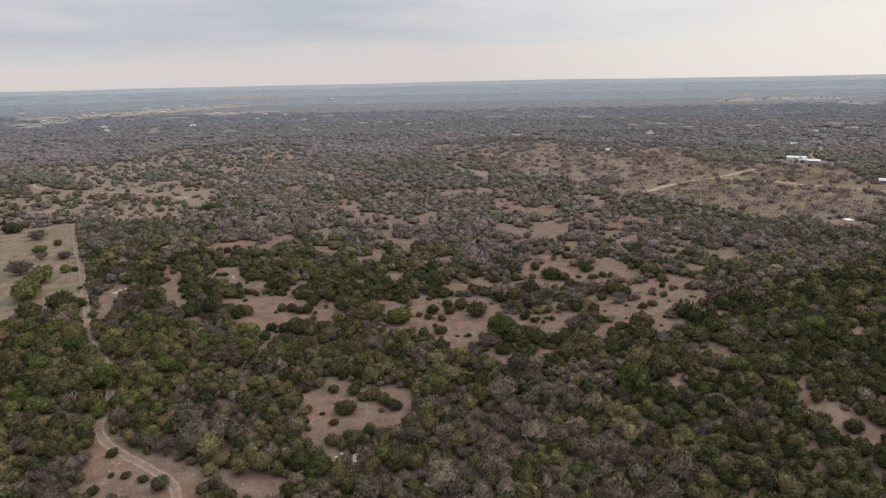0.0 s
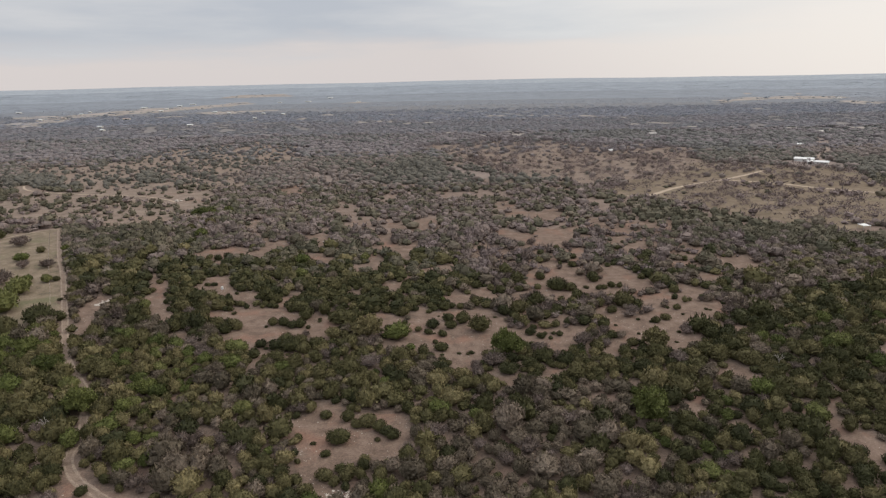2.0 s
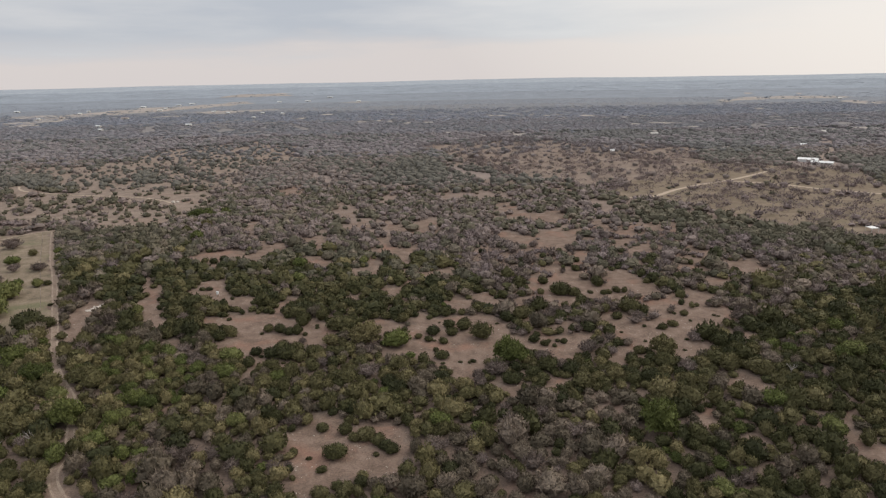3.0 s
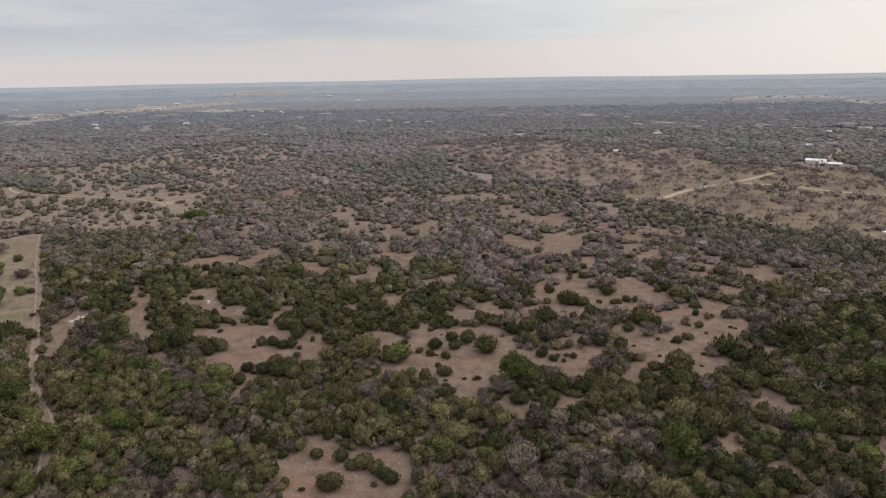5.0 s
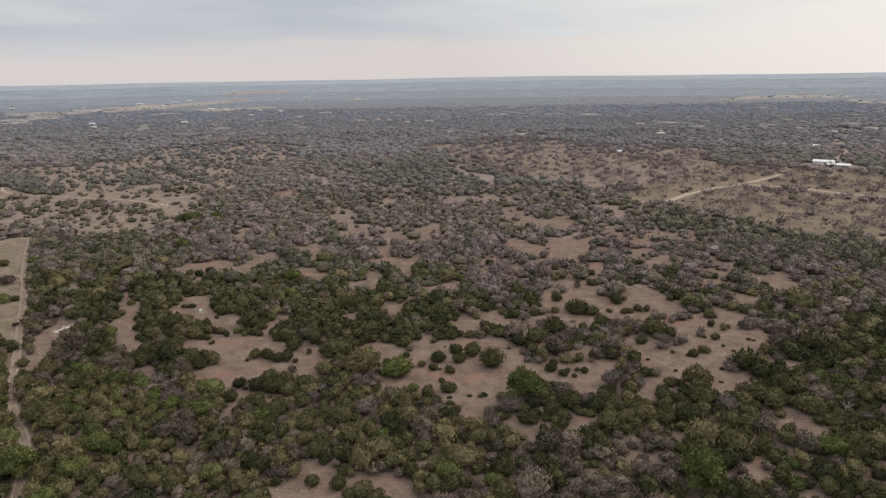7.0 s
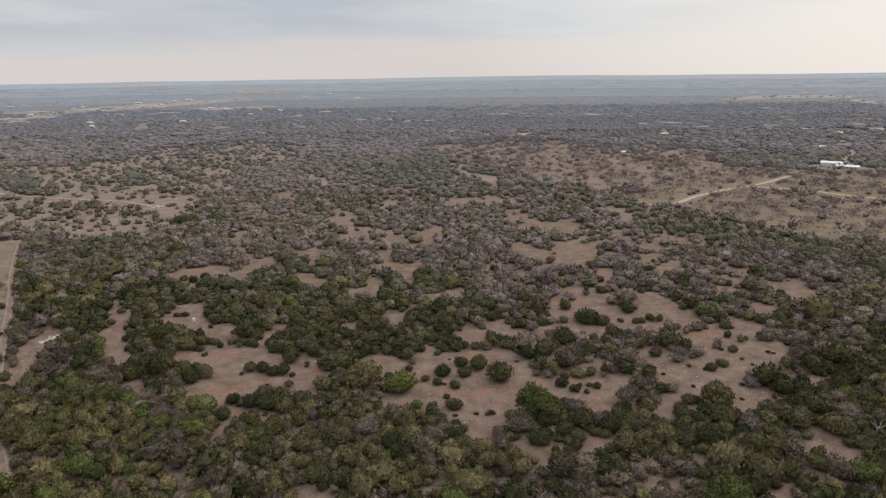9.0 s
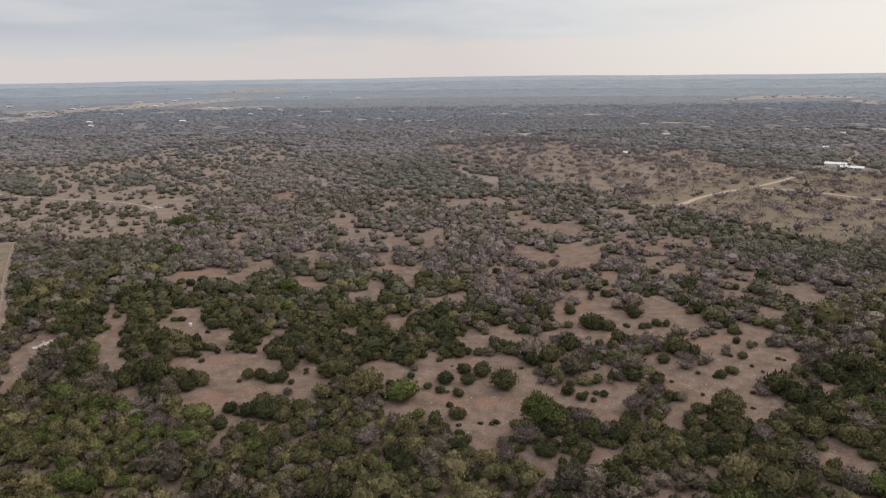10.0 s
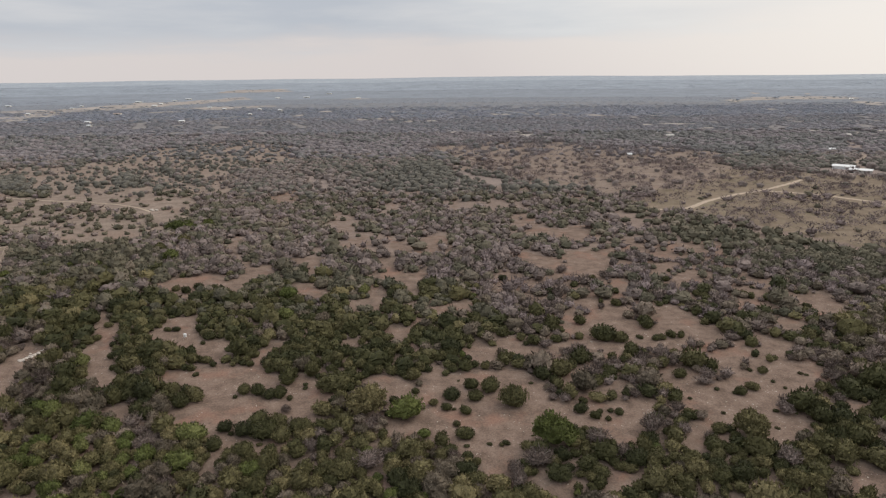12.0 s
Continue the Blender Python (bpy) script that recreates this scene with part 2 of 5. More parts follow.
def build_ground():
    rings, spokes = 220, 150
    r = np.concatenate([[0.0], np.geomspace(30, 4930, rings)])
    a = np.linspace(0, 2 * math.pi, spokes, endpoint=False)
    R, A = np.meshgrid(r, a, indexing="ij")
    x, y = R * np.sin(A), R * np.cos(A)
    v = np.stack([x, y, land(x, y)], -1).reshape(-1, 3)
    i, j = np.meshgrid(np.arange(rings), np.arange(spokes), indexing="ij")
    k = (j + 1) % spokes
    f = np.stack([i * spokes + j, i * spokes + k, (i + 1) * spokes + k, (i + 1) * spokes + j], -1).reshape(-1, 4)[:, ::-1]
    # the ground steps through the haze-painted colours with distance
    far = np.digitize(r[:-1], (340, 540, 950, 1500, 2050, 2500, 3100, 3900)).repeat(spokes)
    ob = new("ground", mesh_of("ground", v, f, [LITTER, *HAZE_FLOORS, HAZED_FARLAND], far))
    tagged(ob, "brown soil and leaf litter under the brush", "ground", kind="structure")


build_ground()
RNG = np.random.default_rng(7)

# ---- plan: clearings, grasslands and kinds of wood ----
CLEAR, HOLLOWS, GRASS, ZONES, LONE = [], [], {}, [], []


def clearing(*outline):
    CLEAR.append(np.array(outline))


def grassland(name, *outline):
    GRASS[name] = np.array(outline)


def zone(name, *outline):
    ZONES.append((name, np.array(outline)))


def lone(kind, x, y, r):
    LONE.append((kind, x, y, r))


clearing((-130.0, 220.0), (-131.4, 231.0), (-130.4, 239.5), (-124.6, 235.4), (-122.5, 222.9), (-121.8, 213.2))
clearing((-125.4, 212.8), (-121.3, 217.5), (-116.7, 212.1), (-116.0, 202.8), (-119.8, 202.2))
clearing((-77.6, 201.2), (-72.2, 208.4), (-69.7, 212.1), (-70.6, 213.0), (-77.9, 216.0), (-86.4, 219.0), (-83.0, 224.4), (-71.9, 228.3), (-62.7, 229.3), (-56.8, 225.5), (-51.6, 223.4), (-49.7, 218.7), (-46.6, 225.2), (-41.5, 219.0), (-34.6, 213.8), (-35.7, 207.8), (-37.6, 199.4), (-43.1, 199.7), (-48.9, 201.3), (-54.1, 200.5), (-56.1, 197.3), (-55.6, 194.1), (-49.2, 192.1), (-44.4, 193.3), (-42.9, 195.6), (-42.1, 189.6), (-44.7, 185.1), (-47.9, 185.6), (-50.4, 187.8), (-53.4, 189.5), (-55.4, 187.9), (-56.2, 184.5), (-55.1, 179.0), (-57.9, 182.4), (-59.6, 190.5), (-62.3, 193.8), (-65.5, 198.4), (-70.2, 196.9))
clearing((-30.8, 218.7), (-26.0, 223.9), (-20.6, 224.0), (-14.9, 218.7), (-11.6, 219.7), (-11.8, 229.5), (-8.9, 231.3), (-6.5, 225.2), (-0.2, 226.9), (7.9, 228.7), (14.3, 228.7), (16.8, 223.0), (20.0, 219.0), (20.8, 214.5), (23.7, 210.3), (30.1, 213.0), (32.4, 210.2), (38.1, 210.1), (46.2, 212.7), (47.7, 209.4), (42.6, 204.0), (40.7, 201.9), (39.9, 197.1), (37.0, 191.9), (32.8, 190.7), (31.9, 194.6), (30.0, 197.7), (26.9, 198.7), (23.1, 199.9), (19.5, 198.5), (14.2, 194.6), (11.1, 190.5), (8.8, 187.5), (6.6, 183.4), (3.9, 180.0), (1.8, 181.2), (0.6, 184.7), (-0.5, 188.3), (-2.3, 188.8), (-5.4, 191.2), (-6.7, 194.4), (-10.7, 196.3), (-13.3, 197.4), (-16.5, 195.1), (-19.7, 193.9), (-21.1, 199.2), (-21.7, 204.7), (-20.9, 208.6), (-21.5, 212.9), (-23.5, 214.3))
clearing((54.0, 229.9), (58.5, 222.4), (63.6, 216.1), (66.6, 219.7), (73.3, 224.4), (81.9, 232.9), (79.2, 237.8), (88.4, 232.7), (99.6, 232.4), (95.4, 222.1), (88.8, 213.4), (81.3, 210.4), (79.2, 211.8), (77.3, 206.3), (80.0, 202.3), (79.7, 197.2), (72.3, 193.3), (68.7, 188.8), (66.9, 190.2), (67.0, 197.1), (65.3, 197.7), (61.0, 197.1), (57.8, 192.6), (51.8, 190.5), (49.2, 187.2), (47.2, 191.9), (47.3, 197.3), (54.4, 201.9), (56.6, 205.7), (58.2, 211.9), (53.9, 214.2), (50.8, 218.1))
clearing((46.5, 282.6), (55.0, 279.5), (54.7, 271.1), (57.6, 260.9), (59.1, 253.8), (68.9, 255.9), (78.0, 258.1), (72.2, 245.9), (64.3, 243.5), (57.5, 243.7), (49.5, 239.9), (43.1, 234.9), (41.2, 240.5), (39.0, 245.7), (36.3, 249.8), (31.0, 254.6), (31.8, 263.7), (36.4, 267.7), (39.4, 263.6), (42.8, 268.7))
clearing((-112.8, 236.4), (-112.3, 240.2), (-107.4, 240.5), (-101.6, 230.4), (-97.9, 223.2), (-93.7, 212.0), (-100.0, 217.0), (-106.3, 225.9))
clearing((-89.0, 206.5), (-86.2, 207.4), (-83.1, 201.2), (-84.2, 197.2), (-88.3, 201.8))
clearing((-123.0, 262.3), (-122.3, 266.3), (-116.9, 256.9), (-113.3, 255.8), (-109.8, 252.6), (-109.2, 246.3), (-110.3, 241.6), (-115.6, 248.1))
clearing((-101.5, 249.8), (-95.5, 254.6), (-98.3, 261.5), (-90.6, 266.0), (-88.3, 257.2), (-85.4, 250.8), (-81.0, 244.7), (-74.2, 245.1), (-70.8, 242.4), (-71.3, 236.5), (-69.4, 226.0), (-75.1, 233.1), (-79.8, 234.9), (-86.0, 240.3), (-93.4, 241.8))
clearing((-117.2, 294.1), (-113.9, 299.2), (-111.3, 303.8), (-95.0, 308.4), (-91.4, 297.8), (-93.2, 293.8), (-96.0, 289.5), (-99.4, 287.2), (-98.3, 276.4), (-106.6, 282.0), (-111.2, 287.9))
clearing((-109.2, 351.3), (-111.0, 369.4), (-110.6, 381.9), (-105.2, 355.7), (-100.8, 341.5), (-92.9, 327.8), (-88.0, 319.6), (-81.0, 324.7), (-76.3, 315.6), (-78.3, 306.1), (-82.9, 298.6), (-84.0, 284.9), (-89.8, 289.6), (-91.1, 300.0), (-87.9, 307.6), (-90.8, 319.7), (-99.1, 332.3))
clearing((-74.8, 334.5), (-68.5, 340.0), (-65.7, 345.4), (-60.8, 326.6), (-58.6, 309.2), (-60.9, 309.0), (-64.6, 321.8), (-71.3, 324.8))
clearing((-66.6, 298.7), (-61.9, 302.6), (-56.2, 296.1), (-48.4, 288.8), (-53.2, 281.0), (-57.4, 286.8), (-58.7, 280.9))
clearing((-59.8, 357.0), (-54.4, 376.2), (-50.5, 390.8), (-42.4, 370.5), (-45.6, 351.9), (-54.9, 343.3))
clearing((-39.8, 388.0), (-35.0, 384.4), (-29.9, 373.7), (-19.4, 359.4), (-15.7, 344.4), (-18.6, 340.6), (-29.8, 353.4))
clearing((-20.0, 377.9), (-12.9, 384.7), (-2.7, 377.8), (-5.7, 351.5), (-13.7, 351.2))
clearing((-37.8, 339.5), (-31.3, 337.9), (-28.6, 320.2), (-17.8, 316.5), (-14.5, 329.3), (-13.6, 309.8), (-18.3, 301.7), (-28.3, 302.0), (-35.8, 308.9), (-31.0, 320.1))
clearing((-37.5, 304.2), (-33.1, 294.1), (-28.3, 287.9), (-28.2, 275.3), (-30.5, 268.3), (-34.0, 282.2))
clearing((-43.8, 289.0), (-36.3, 275.7), (-38.3, 268.7))
clearing((-22.2, 302.8), (-18.3, 301.5), (-15.1, 284.1), (-17.6, 283.9))
clearing((-13.3, 276.5), (-6.2, 279.6), (3.3, 285.6), (2.6, 271.8), (-8.2, 268.7))
clearing((-24.7, 255.9), (-20.2, 258.4), (-16.2, 251.8), (-22.0, 244.9))
clearing((-18.0, 269.4), (-14.6, 269.4), (-15.5, 256.1))
clearing((-39.2, 248.8), (-32.8, 247.7), (-32.6, 239.6), (-36.9, 240.0))
clearing((-62.2, 233.3), (-61.5, 239.7), (-58.6, 245.0), (-56.5, 244.0), (-58.0, 236.5), (-60.0, 228.7))
clearing((-75.4, 263.0), (-69.5, 262.4), (-68.3, 255.3))
clearing((12.2, 313.2), (17.8, 318.7), (27.1, 317.0), (24.2, 303.4), (16.1, 300.2), (13.9, 287.6), (12.4, 292.6), (13.8, 304.3))
clearing((23.2, 348.5), (32.9, 352.3), (40.8, 343.1), (46.2, 330.9), (60.0, 326.3), (63.8, 322.0), (56.9, 304.3), (50.6, 306.4), (42.3, 310.4), (35.0, 322.6), (28.9, 331.5))
clearing((-3.0, 241.4), (4.1, 246.4), (10.8, 242.3), (6.5, 231.9), (1.7, 233.0))
clearing((8.2, 254.2), (13.7, 254.2), (16.4, 246.4), (22.7, 241.5), (30.7, 247.6), (24.0, 234.5), (16.8, 235.5), (12.2, 239.6), (9.3, 245.0))
clearing((62.9, 314.1), (66.7, 305.1), (60.9, 290.2), (56.7, 287.8))
clearing((80.0, 320.0), (95.3, 329.5), (104.4, 327.5), (106.7, 315.5), (93.3, 305.3), (83.4, 309.4))
clearing((127.9, 300.0), (132.8, 291.1), (133.7, 281.8), (136.3, 275.9), (126.1, 266.0), (121.0, 267.2), (118.5, 273.1), (120.0, 283.3))
clearing((94.3, 211.3), (98.4, 207.5), (92.3, 202.7))
clearing((79.9, 183.3), (82.8, 181.3), (85.4, 180.2), (80.5, 173.1), (77.7, 173.7), (77.0, 177.8))
clearing((12.4, 177.6), (16.8, 179.4), (20.6, 180.6), (20.1, 175.3), (15.6, 172.7))
clearing((27.2, 178.4), (30.5, 182.0), (34.0, 182.3), (30.1, 176.4), (27.2, 174.2))
clearing((66.2, 276.4), (75.2, 279.1), (79.1, 268.0), (78.5, 257.2), (68.3, 254.5), (64.1, 264.0))
clearing((30, 404), (44, 410), (58.5, 396.6), (72.2, 390.0), (65.6, 373.7), (49.1, 377.2), (35.3, 382.2))
clearing((83.4, 356.5), (96.8, 364.5), (104.7, 355.6), (110.7, 343.5), (97.4, 335.5), (85.8, 338.8))
clearing((-85.0, 134.4), (-81.6, 134.5), (-75.5, 128.8), (-68.5, 126.1), (-62.8, 124.7), (-57.4, 125.6), (-53.6, 120.9), (-51.3, 109.9), (-74.2, 109.2), (-77.1, 117.2), (-79.1, 123.3))
clearing((-50.7, 122.4), (-42.3, 119.3), (-35.9, 118.1), (-35.1, 110.4), (-43.6, 112.1))
clearing((-40.2, 154.7), (-36.3, 157.9), (-32.0, 165.0), (-27.2, 159.7), (-17.7, 158.4), (-14.7, 159.7), (-11.0, 155.5), (-9.8, 149.1), (-11.8, 143.2), (-11.2, 139.2), (-14.6, 139.5), (-20.2, 139.9), (-24.4, 138.2), (-25.5, 131.1), (-24.3, 125.2), (-26.9, 123.7), (-29.8, 128.1), (-31.5, 133.4), (-34.4, 131.3), (-34.7, 141.0), (-37.0, 148.1))
clearing((93.6, 156.3), (101.1, 162.9), (94.5, 153.1), (93.6, 146.6), (97.7, 146.3), (99.8, 140.5), (101.7, 131.2), (95.0, 121.7), (93.4, 126.4), (91.0, 130.8), (92.5, 137.7), (89.9, 140.4), (90.6, 148.1))
clearing((80.9, 183.6), (86.0, 179.1), (85.9, 171.4), (85.6, 163.9), (81.1, 168.2))
clearing((68.8, 151.4), (72.3, 154.4), (69.4, 147.0))
clearing((61.5, 163.0), (66.3, 165.2), (64.3, 157.5), (59.7, 153.4))
clearing((126.8, 186.9), (136.1, 193.0), (129.7, 182.0))
clearing((135.1, 205.2), (151.3, 215.1), (143.5, 201.9))
clearing((-56, 482), (-50, 511), (-40, 516), (-37, 468), (-43, 438))
clearing((-10, 510), (6, 511), (13, 485), (9, 436), (1, 460))
clearing((-75, 451), (-70, 460), (-60, 433), (-55.9, 389.1), (-61.8, 385.4))
clearing((35, 445), (45, 442), (45, 403), (35.4, 382.2))
clearing((55.0, 398.6), (75, 411), (73.5, 381.4), (57.4, 367.2))
clearing((-18.6, 383.7), (-4.7, 391.1), (-2.7, 353.6), (-13.8, 347.7))
clearing((45.3, 350.4), (69.1, 357.5), (66.9, 330.1), (47.3, 320.1))
clearing((87.7, 375.2), (110.2, 364.4), (122.0, 340.7), (105.5, 309.6), (89.5, 324.1))
clearing((81.6, 327.8), (97.0, 329.2), (91.3, 299.7), (77.6, 300.2))
clearing((-131, 647), (-91, 699), (-73, 601), (-102, 580))
clearing((73, 514), (92, 519), (91, 476), (71, 457))
clearing((-61, 640), (-48, 725), (-42, 666), (-52, 596))
clearing((127.6, 300.3), (134.7, 291.2), (135.5, 281.0), (122.4, 263.7), (118.5, 275.0))
clearing((-133, 512), (-119, 549), (-105, 512), (-116, 472))



def hollow(x, y, wide, deep, turn=0.0):
    """A small opening in the brush with an uneven outline."""
    a = np.linspace(0, 2 * math.pi, 11, endpoint=False)
    k = 1 + 0.25 * np.sin(3 * a + x) + 0.15 * np.sin(5 * a + y)
    u, w = 0.8 * wide * k * np.cos(a), 0.7 * deep * k * np.sin(a)
    c, q = math.cos(turn), math.sin(turn)
    HOLLOWS.append(np.column_stack([x + u * c - w * q, y + u * q + w * c]))


hollow(-47, 482, 9.8, 28.5)
hollow(-66, 422, 8.5, 19.5)
hollow(-49, 386, 5.6, 12.5)
hollow(-33, 376, 8.4, 8.5)
hollow(-31, 333, 3.1, 16.0)
hollow(-35, 312, 6.1, 4.5)
hollow(-9, 370, 10.2, 12.0)
hollow(-4, 508, 9.1, 12.5)
hollow(39, 407, 9.8, 19.0)
hollow(58, 390, 7.9, 10.0)
hollow(32, 337, 10.7, 7.0)
hollow(44, 322, 11.5, 9.0)
hollow(16, 312, 2.4, 13.0)
hollow(-31, 288, 3.8, 12.5)
hollow(-38, 279, 2.2, 8.0)
hollow(-17, 308, 2.2, 13.0)
hollow(-19, 278, 3.9, 4.0)
hollow(-3, 278, 4.3, 4.5)
hollow(-16, 266, 1.8, 4.5)
hollow(-22, 258, 3.6, 4.0)
hollow(11, 250, 3.5, 2.5)
hollow(3, 241, 5.5, 3.0)
hollow(28, 243, 7.5, 3.0)
hollow(39, 266, 5.8, 6.0)
hollow(48, 282, 3.3, 6.5)
hollow(-63, 333, 3.2, 13.0)
hollow(-34, 248, 1.7, 3.5)
hollow(92, 364, 9.0, 12.0)
hollow(102, 355, 7.4, 9.0)
hollow(92, 322, 10.7, 10.5)
hollow(126, 356, 6.1, 11.0)
hollow(107, 308, 14.3, 5.5)
hollow(104, 326, 4.9, 7.5)
hollow(129, 289, 12.7, 6.0)
hollow(57, 275, 7.7, 5.0)
hollow(67, 258, 8.7, 4.0)
hollow(50, 245, 6.8, 4.0)
hollow(88, 240, 11.0, 4.5)
hollow(147, 286, 5.2, 2.5)
hollow(170, 306, 3.4, 7.0)
hollow(61, 179, 1.2, 5.0)
hollow(51, 172, 1.7, 2.5)
hollow(43, 164, 1.5, 3.0)
hollow(62, 160, 3.0, 2.5)
hollow(70, 151, 1.6, 2.0)
hollow(-8, 164, 1.4, 2.5)
hollow(32, 182, 3.8, 2.0)
hollow(13, 179, 5.9, 2.0)
hollow(38, 168, 2.3, 1.5)
hollow(-98, 142, 5.8, 2.0)
hollow(73, 168, 1.4, 2.5)
hollow(-22, 127, 5.0, 2.2)

grassland("west_pasture", (-280.3, 360.8), (-227.3, 340.3), (-213.5, 352.4), (-159.9, 263.6), (-132.4, 217.7), (-134.7, 211.3), (-142.6, 204.7), (-157.8, 193.2))
grassland("east_pasture", (153, 566), (221, 616), (266, 580), (337, 570), (366, 503), (243.6, 327.9), (208.6, 350.8), (179.7, 386.4), (151, 425), (123, 436))
grassland("brown_heath", (-26, 811), (50, 882), (122, 842), (209, 802), (276, 754), (261, 633), (138, 509), (93, 485), (59, 578), (8, 665))
grassland("savanna", (-386, 505), (-412, 634), (-350, 669), (-340, 840), (-266, 895), (-162, 808), (-160, 674), (-179, 574), (-155, 453), (-148.9, 355.5), (-208.2, 356.8), (-280.3, 360.8))
zone("juniper", (-137.6, 264.1), (-100.4, 294.2), (-67.5, 320.3), (2.9, 298.6), (18.3, 245.5), (14.9, 229.0), (-19.0, 220.5), (-69.8, 208.6), (-107.0, 207.6))
zone("grey", (45.9, 355.0), (129.5, 362.5), (142.5, 290.6), (123.7, 255.1), (98.5, 227.8), (89.5, 205.3), (53.1, 207.7), (18.5, 220.1), (17.0, 260.8))
zone("green", (-168.0, 207.4), (-130.4, 207.3), (-107.0, 207.6), (-71.5, 189.7), (-70.3, 153.7), (-62.1, 132.6), (-79.4, 127.6), (-98.3, 111.0))
zone("olive", (80.0, 206.0), (213.9, 285.6), (88.1, 105.8), (39.9, 109.2), (51.7, 173.4))
zone("brown", (-71.5, 189.7), (51.7, 173.4), (39.9, 109.2), (-52.8, 108.8), (-70.3, 153.7))
zone("duskygrey", (-179, 574), (8, 631), (130, 476), (151, 425), (129.5, 362.5), (45.9, 355.0), (-67.5, 320.3), (-100.4, 294.2), (-171.8, 290.7), (-206.1, 353.0), (-148.9, 355.5))
zone("lilac", (-0.6, 155.6), (11.2, 171.6), (43.4, 173.9), (44.9, 148.4), (44.7, 128.6), (44.4, 108.9), (-2.0, 110.1))
zone("lilac", (-70.3, 153.7), (-55.3, 154.2), (-44.9, 138.1), (-50.0, 124.1), (-62.1, 132.6))
zone("thick", (1, 199), (23, 205), (62, 203), (81, 197), (91, 188), (81, 173), (0, 175))
zone("brown", (-70, 202), (-35, 214), (-28, 206), (1, 197), (0, 175), (-59, 173))
zone("thick", (-209, 342), (-174, 364), (-133, 338), (-113, 298), (-121, 262), (-145, 248))
zone("grove", (-51, 660), (-16, 678), (2, 597), (-13, 549), (-44, 568))
zone("grove", (367, 594), (486, 673), (330, 451), (320, 479), (344, 539))
zone("grove", (120, 425), (158.1, 376.2), (203.1, 341.0), (241.0, 324.2), (213.9, 285.6), (168.7, 299.5), (142.0, 336.2), (113.5, 375.6))
zone("grove", (-277, 581), (-267, 593), (-244, 550), (-250, 529))
zone("grove", (-403, 604), (-367, 601), (-318, 532), (-298, 523), (-303, 506), (-337, 509))
zone("grove", (-159, 401), (-155, 428), (-143, 441), (-126.9, 398.5), (-137.8, 385.4), (-149.6, 384.5))
zone("grove", (155, 1007), (377, 1035), (380, 790), (298, 652), (280, 728), (214, 824))
zone("grove", (-310, 524), (-309, 548), (-270, 477), (-299, 481), (-327, 498), (-347, 487), (-423, 569))

lone("juniper", -49.3, 220.9, 3.03)
lone("juniper", -59.4, 214.4, 1.97)
lone("shrub", -61.0, 211.8, 0.78)
lone("juniper", -55.6, 214.0, 2.03)
lone("juniper", -52.2, 212.5, 2.16)
lone("juniper", -49.7, 212.9, 2.16)
lone("shrub", -46.8, 211.4, 1.07)
lone("bare", -46.4, 205.5, 1.48)
lone("oak", -37.3, 204.7, 2.47)
lone("juniper", -34.8, 209.0, 1.86)
lone("juniper", -36.1, 217.1, 4.30)
lone("shrub", -75.3, 223.2, 1.02)
lone("juniper", -58.7, 197.0, 2.03)
lone("shrub", -56.7, 195.3, 0.86)
lone("shrub", -49.1, 191.3, 0.69)
lone("juniper", -46.0, 188.4, 1.63)
lone("shrub", -44.3, 218.9, 0.79)
lone("juniper", -53.6, 195.9, 2.84)
lone("juniper", -48.7, 194.8, 3.22)
lone("juniper", -44.7, 193.9, 2.77)
lone("juniper", -51.3, 199.2, 2.88)
lone("juniper", -46.7, 199.2, 2.57)
lone("juniper", -40.9, 197.2, 2.80)
lone("oak", -51.6, 187.0, 2.71)
lone("juniper", -53.7, 185.8, 2.30)
lone("oak", -26.5, 205.4, 5.57)
lone("green", -16.2, 204.0, 3.97)
lone("juniper", -20.0, 210.7, 1.34)
lone("juniper", -20.5, 204.2, 1.44)
lone("juniper", -14.1, 206.9, 1.45)
lone("juniper", -9.9, 209.7, 1.33)
lone("juniper", -14.7, 215.4, 1.22)
lone("juniper", -5.2, 213.1, 2.54)
lone("juniper", -6.6, 207.5, 1.46)
lone("juniper", 0.2, 218.6, 2.16)
lone("juniper", 5.0, 217.0, 2.75)
lone("juniper", 0.9, 212.3, 2.09)
lone("juniper", -1.9, 205.9, 1.73)
lone("shrub", -4.7, 207.4, 0.58)
lone("shrub", -4.2, 200.5, 1.12)
lone("juniper", -2.4, 195.7, 2.31)
lone("shrub", -2.1, 191.9, 0.67)
lone("shrub", 3.2, 192.6, 0.67)
lone("shrub", 7.0, 193.0, 0.95)
lone("shrub", 5.9, 192.4, 0.67)
lone("oak", 10.5, 209.7, 3.6)
lone("shrub", 11.2, 218.5, 1.09)
lone("juniper", -2.1, 187.1, 1.43)
lone("shrub", 16.4, 220.7, 0.63)
lone("shrub", -3.2, 222.0, 0.47)
lone("green", 17.9, 193.1, 5.40)
lone("bare", 13.2, 185.7, 3.74)
lone("juniper", 27.0, 206.6, 1.92)
lone("juniper", 29.9, 203.7, 1.46)
lone("juniper", 31.5, 205.8, 0.89)
lone("juniper", 32.9, 202.7, 0.88)
lone("shrub", 34.4, 206.5, 0.90)
lone("juniper", 36.3, 205.5, 1.34)
lone("bare", 21.0, 212.5, 1.51)
lone("juniper", 28.4, 210.8, 1.21)
lone("bare", 42.2, 198.2, 3.46)
lone("shrub", 43.4, 204.3, 0.60)
lone("bare", 28.1, 194.2, 3.04)
lone("juniper", 55.3, 204.9, 1.08)
lone("juniper", 58.1, 224.2, 2.02)
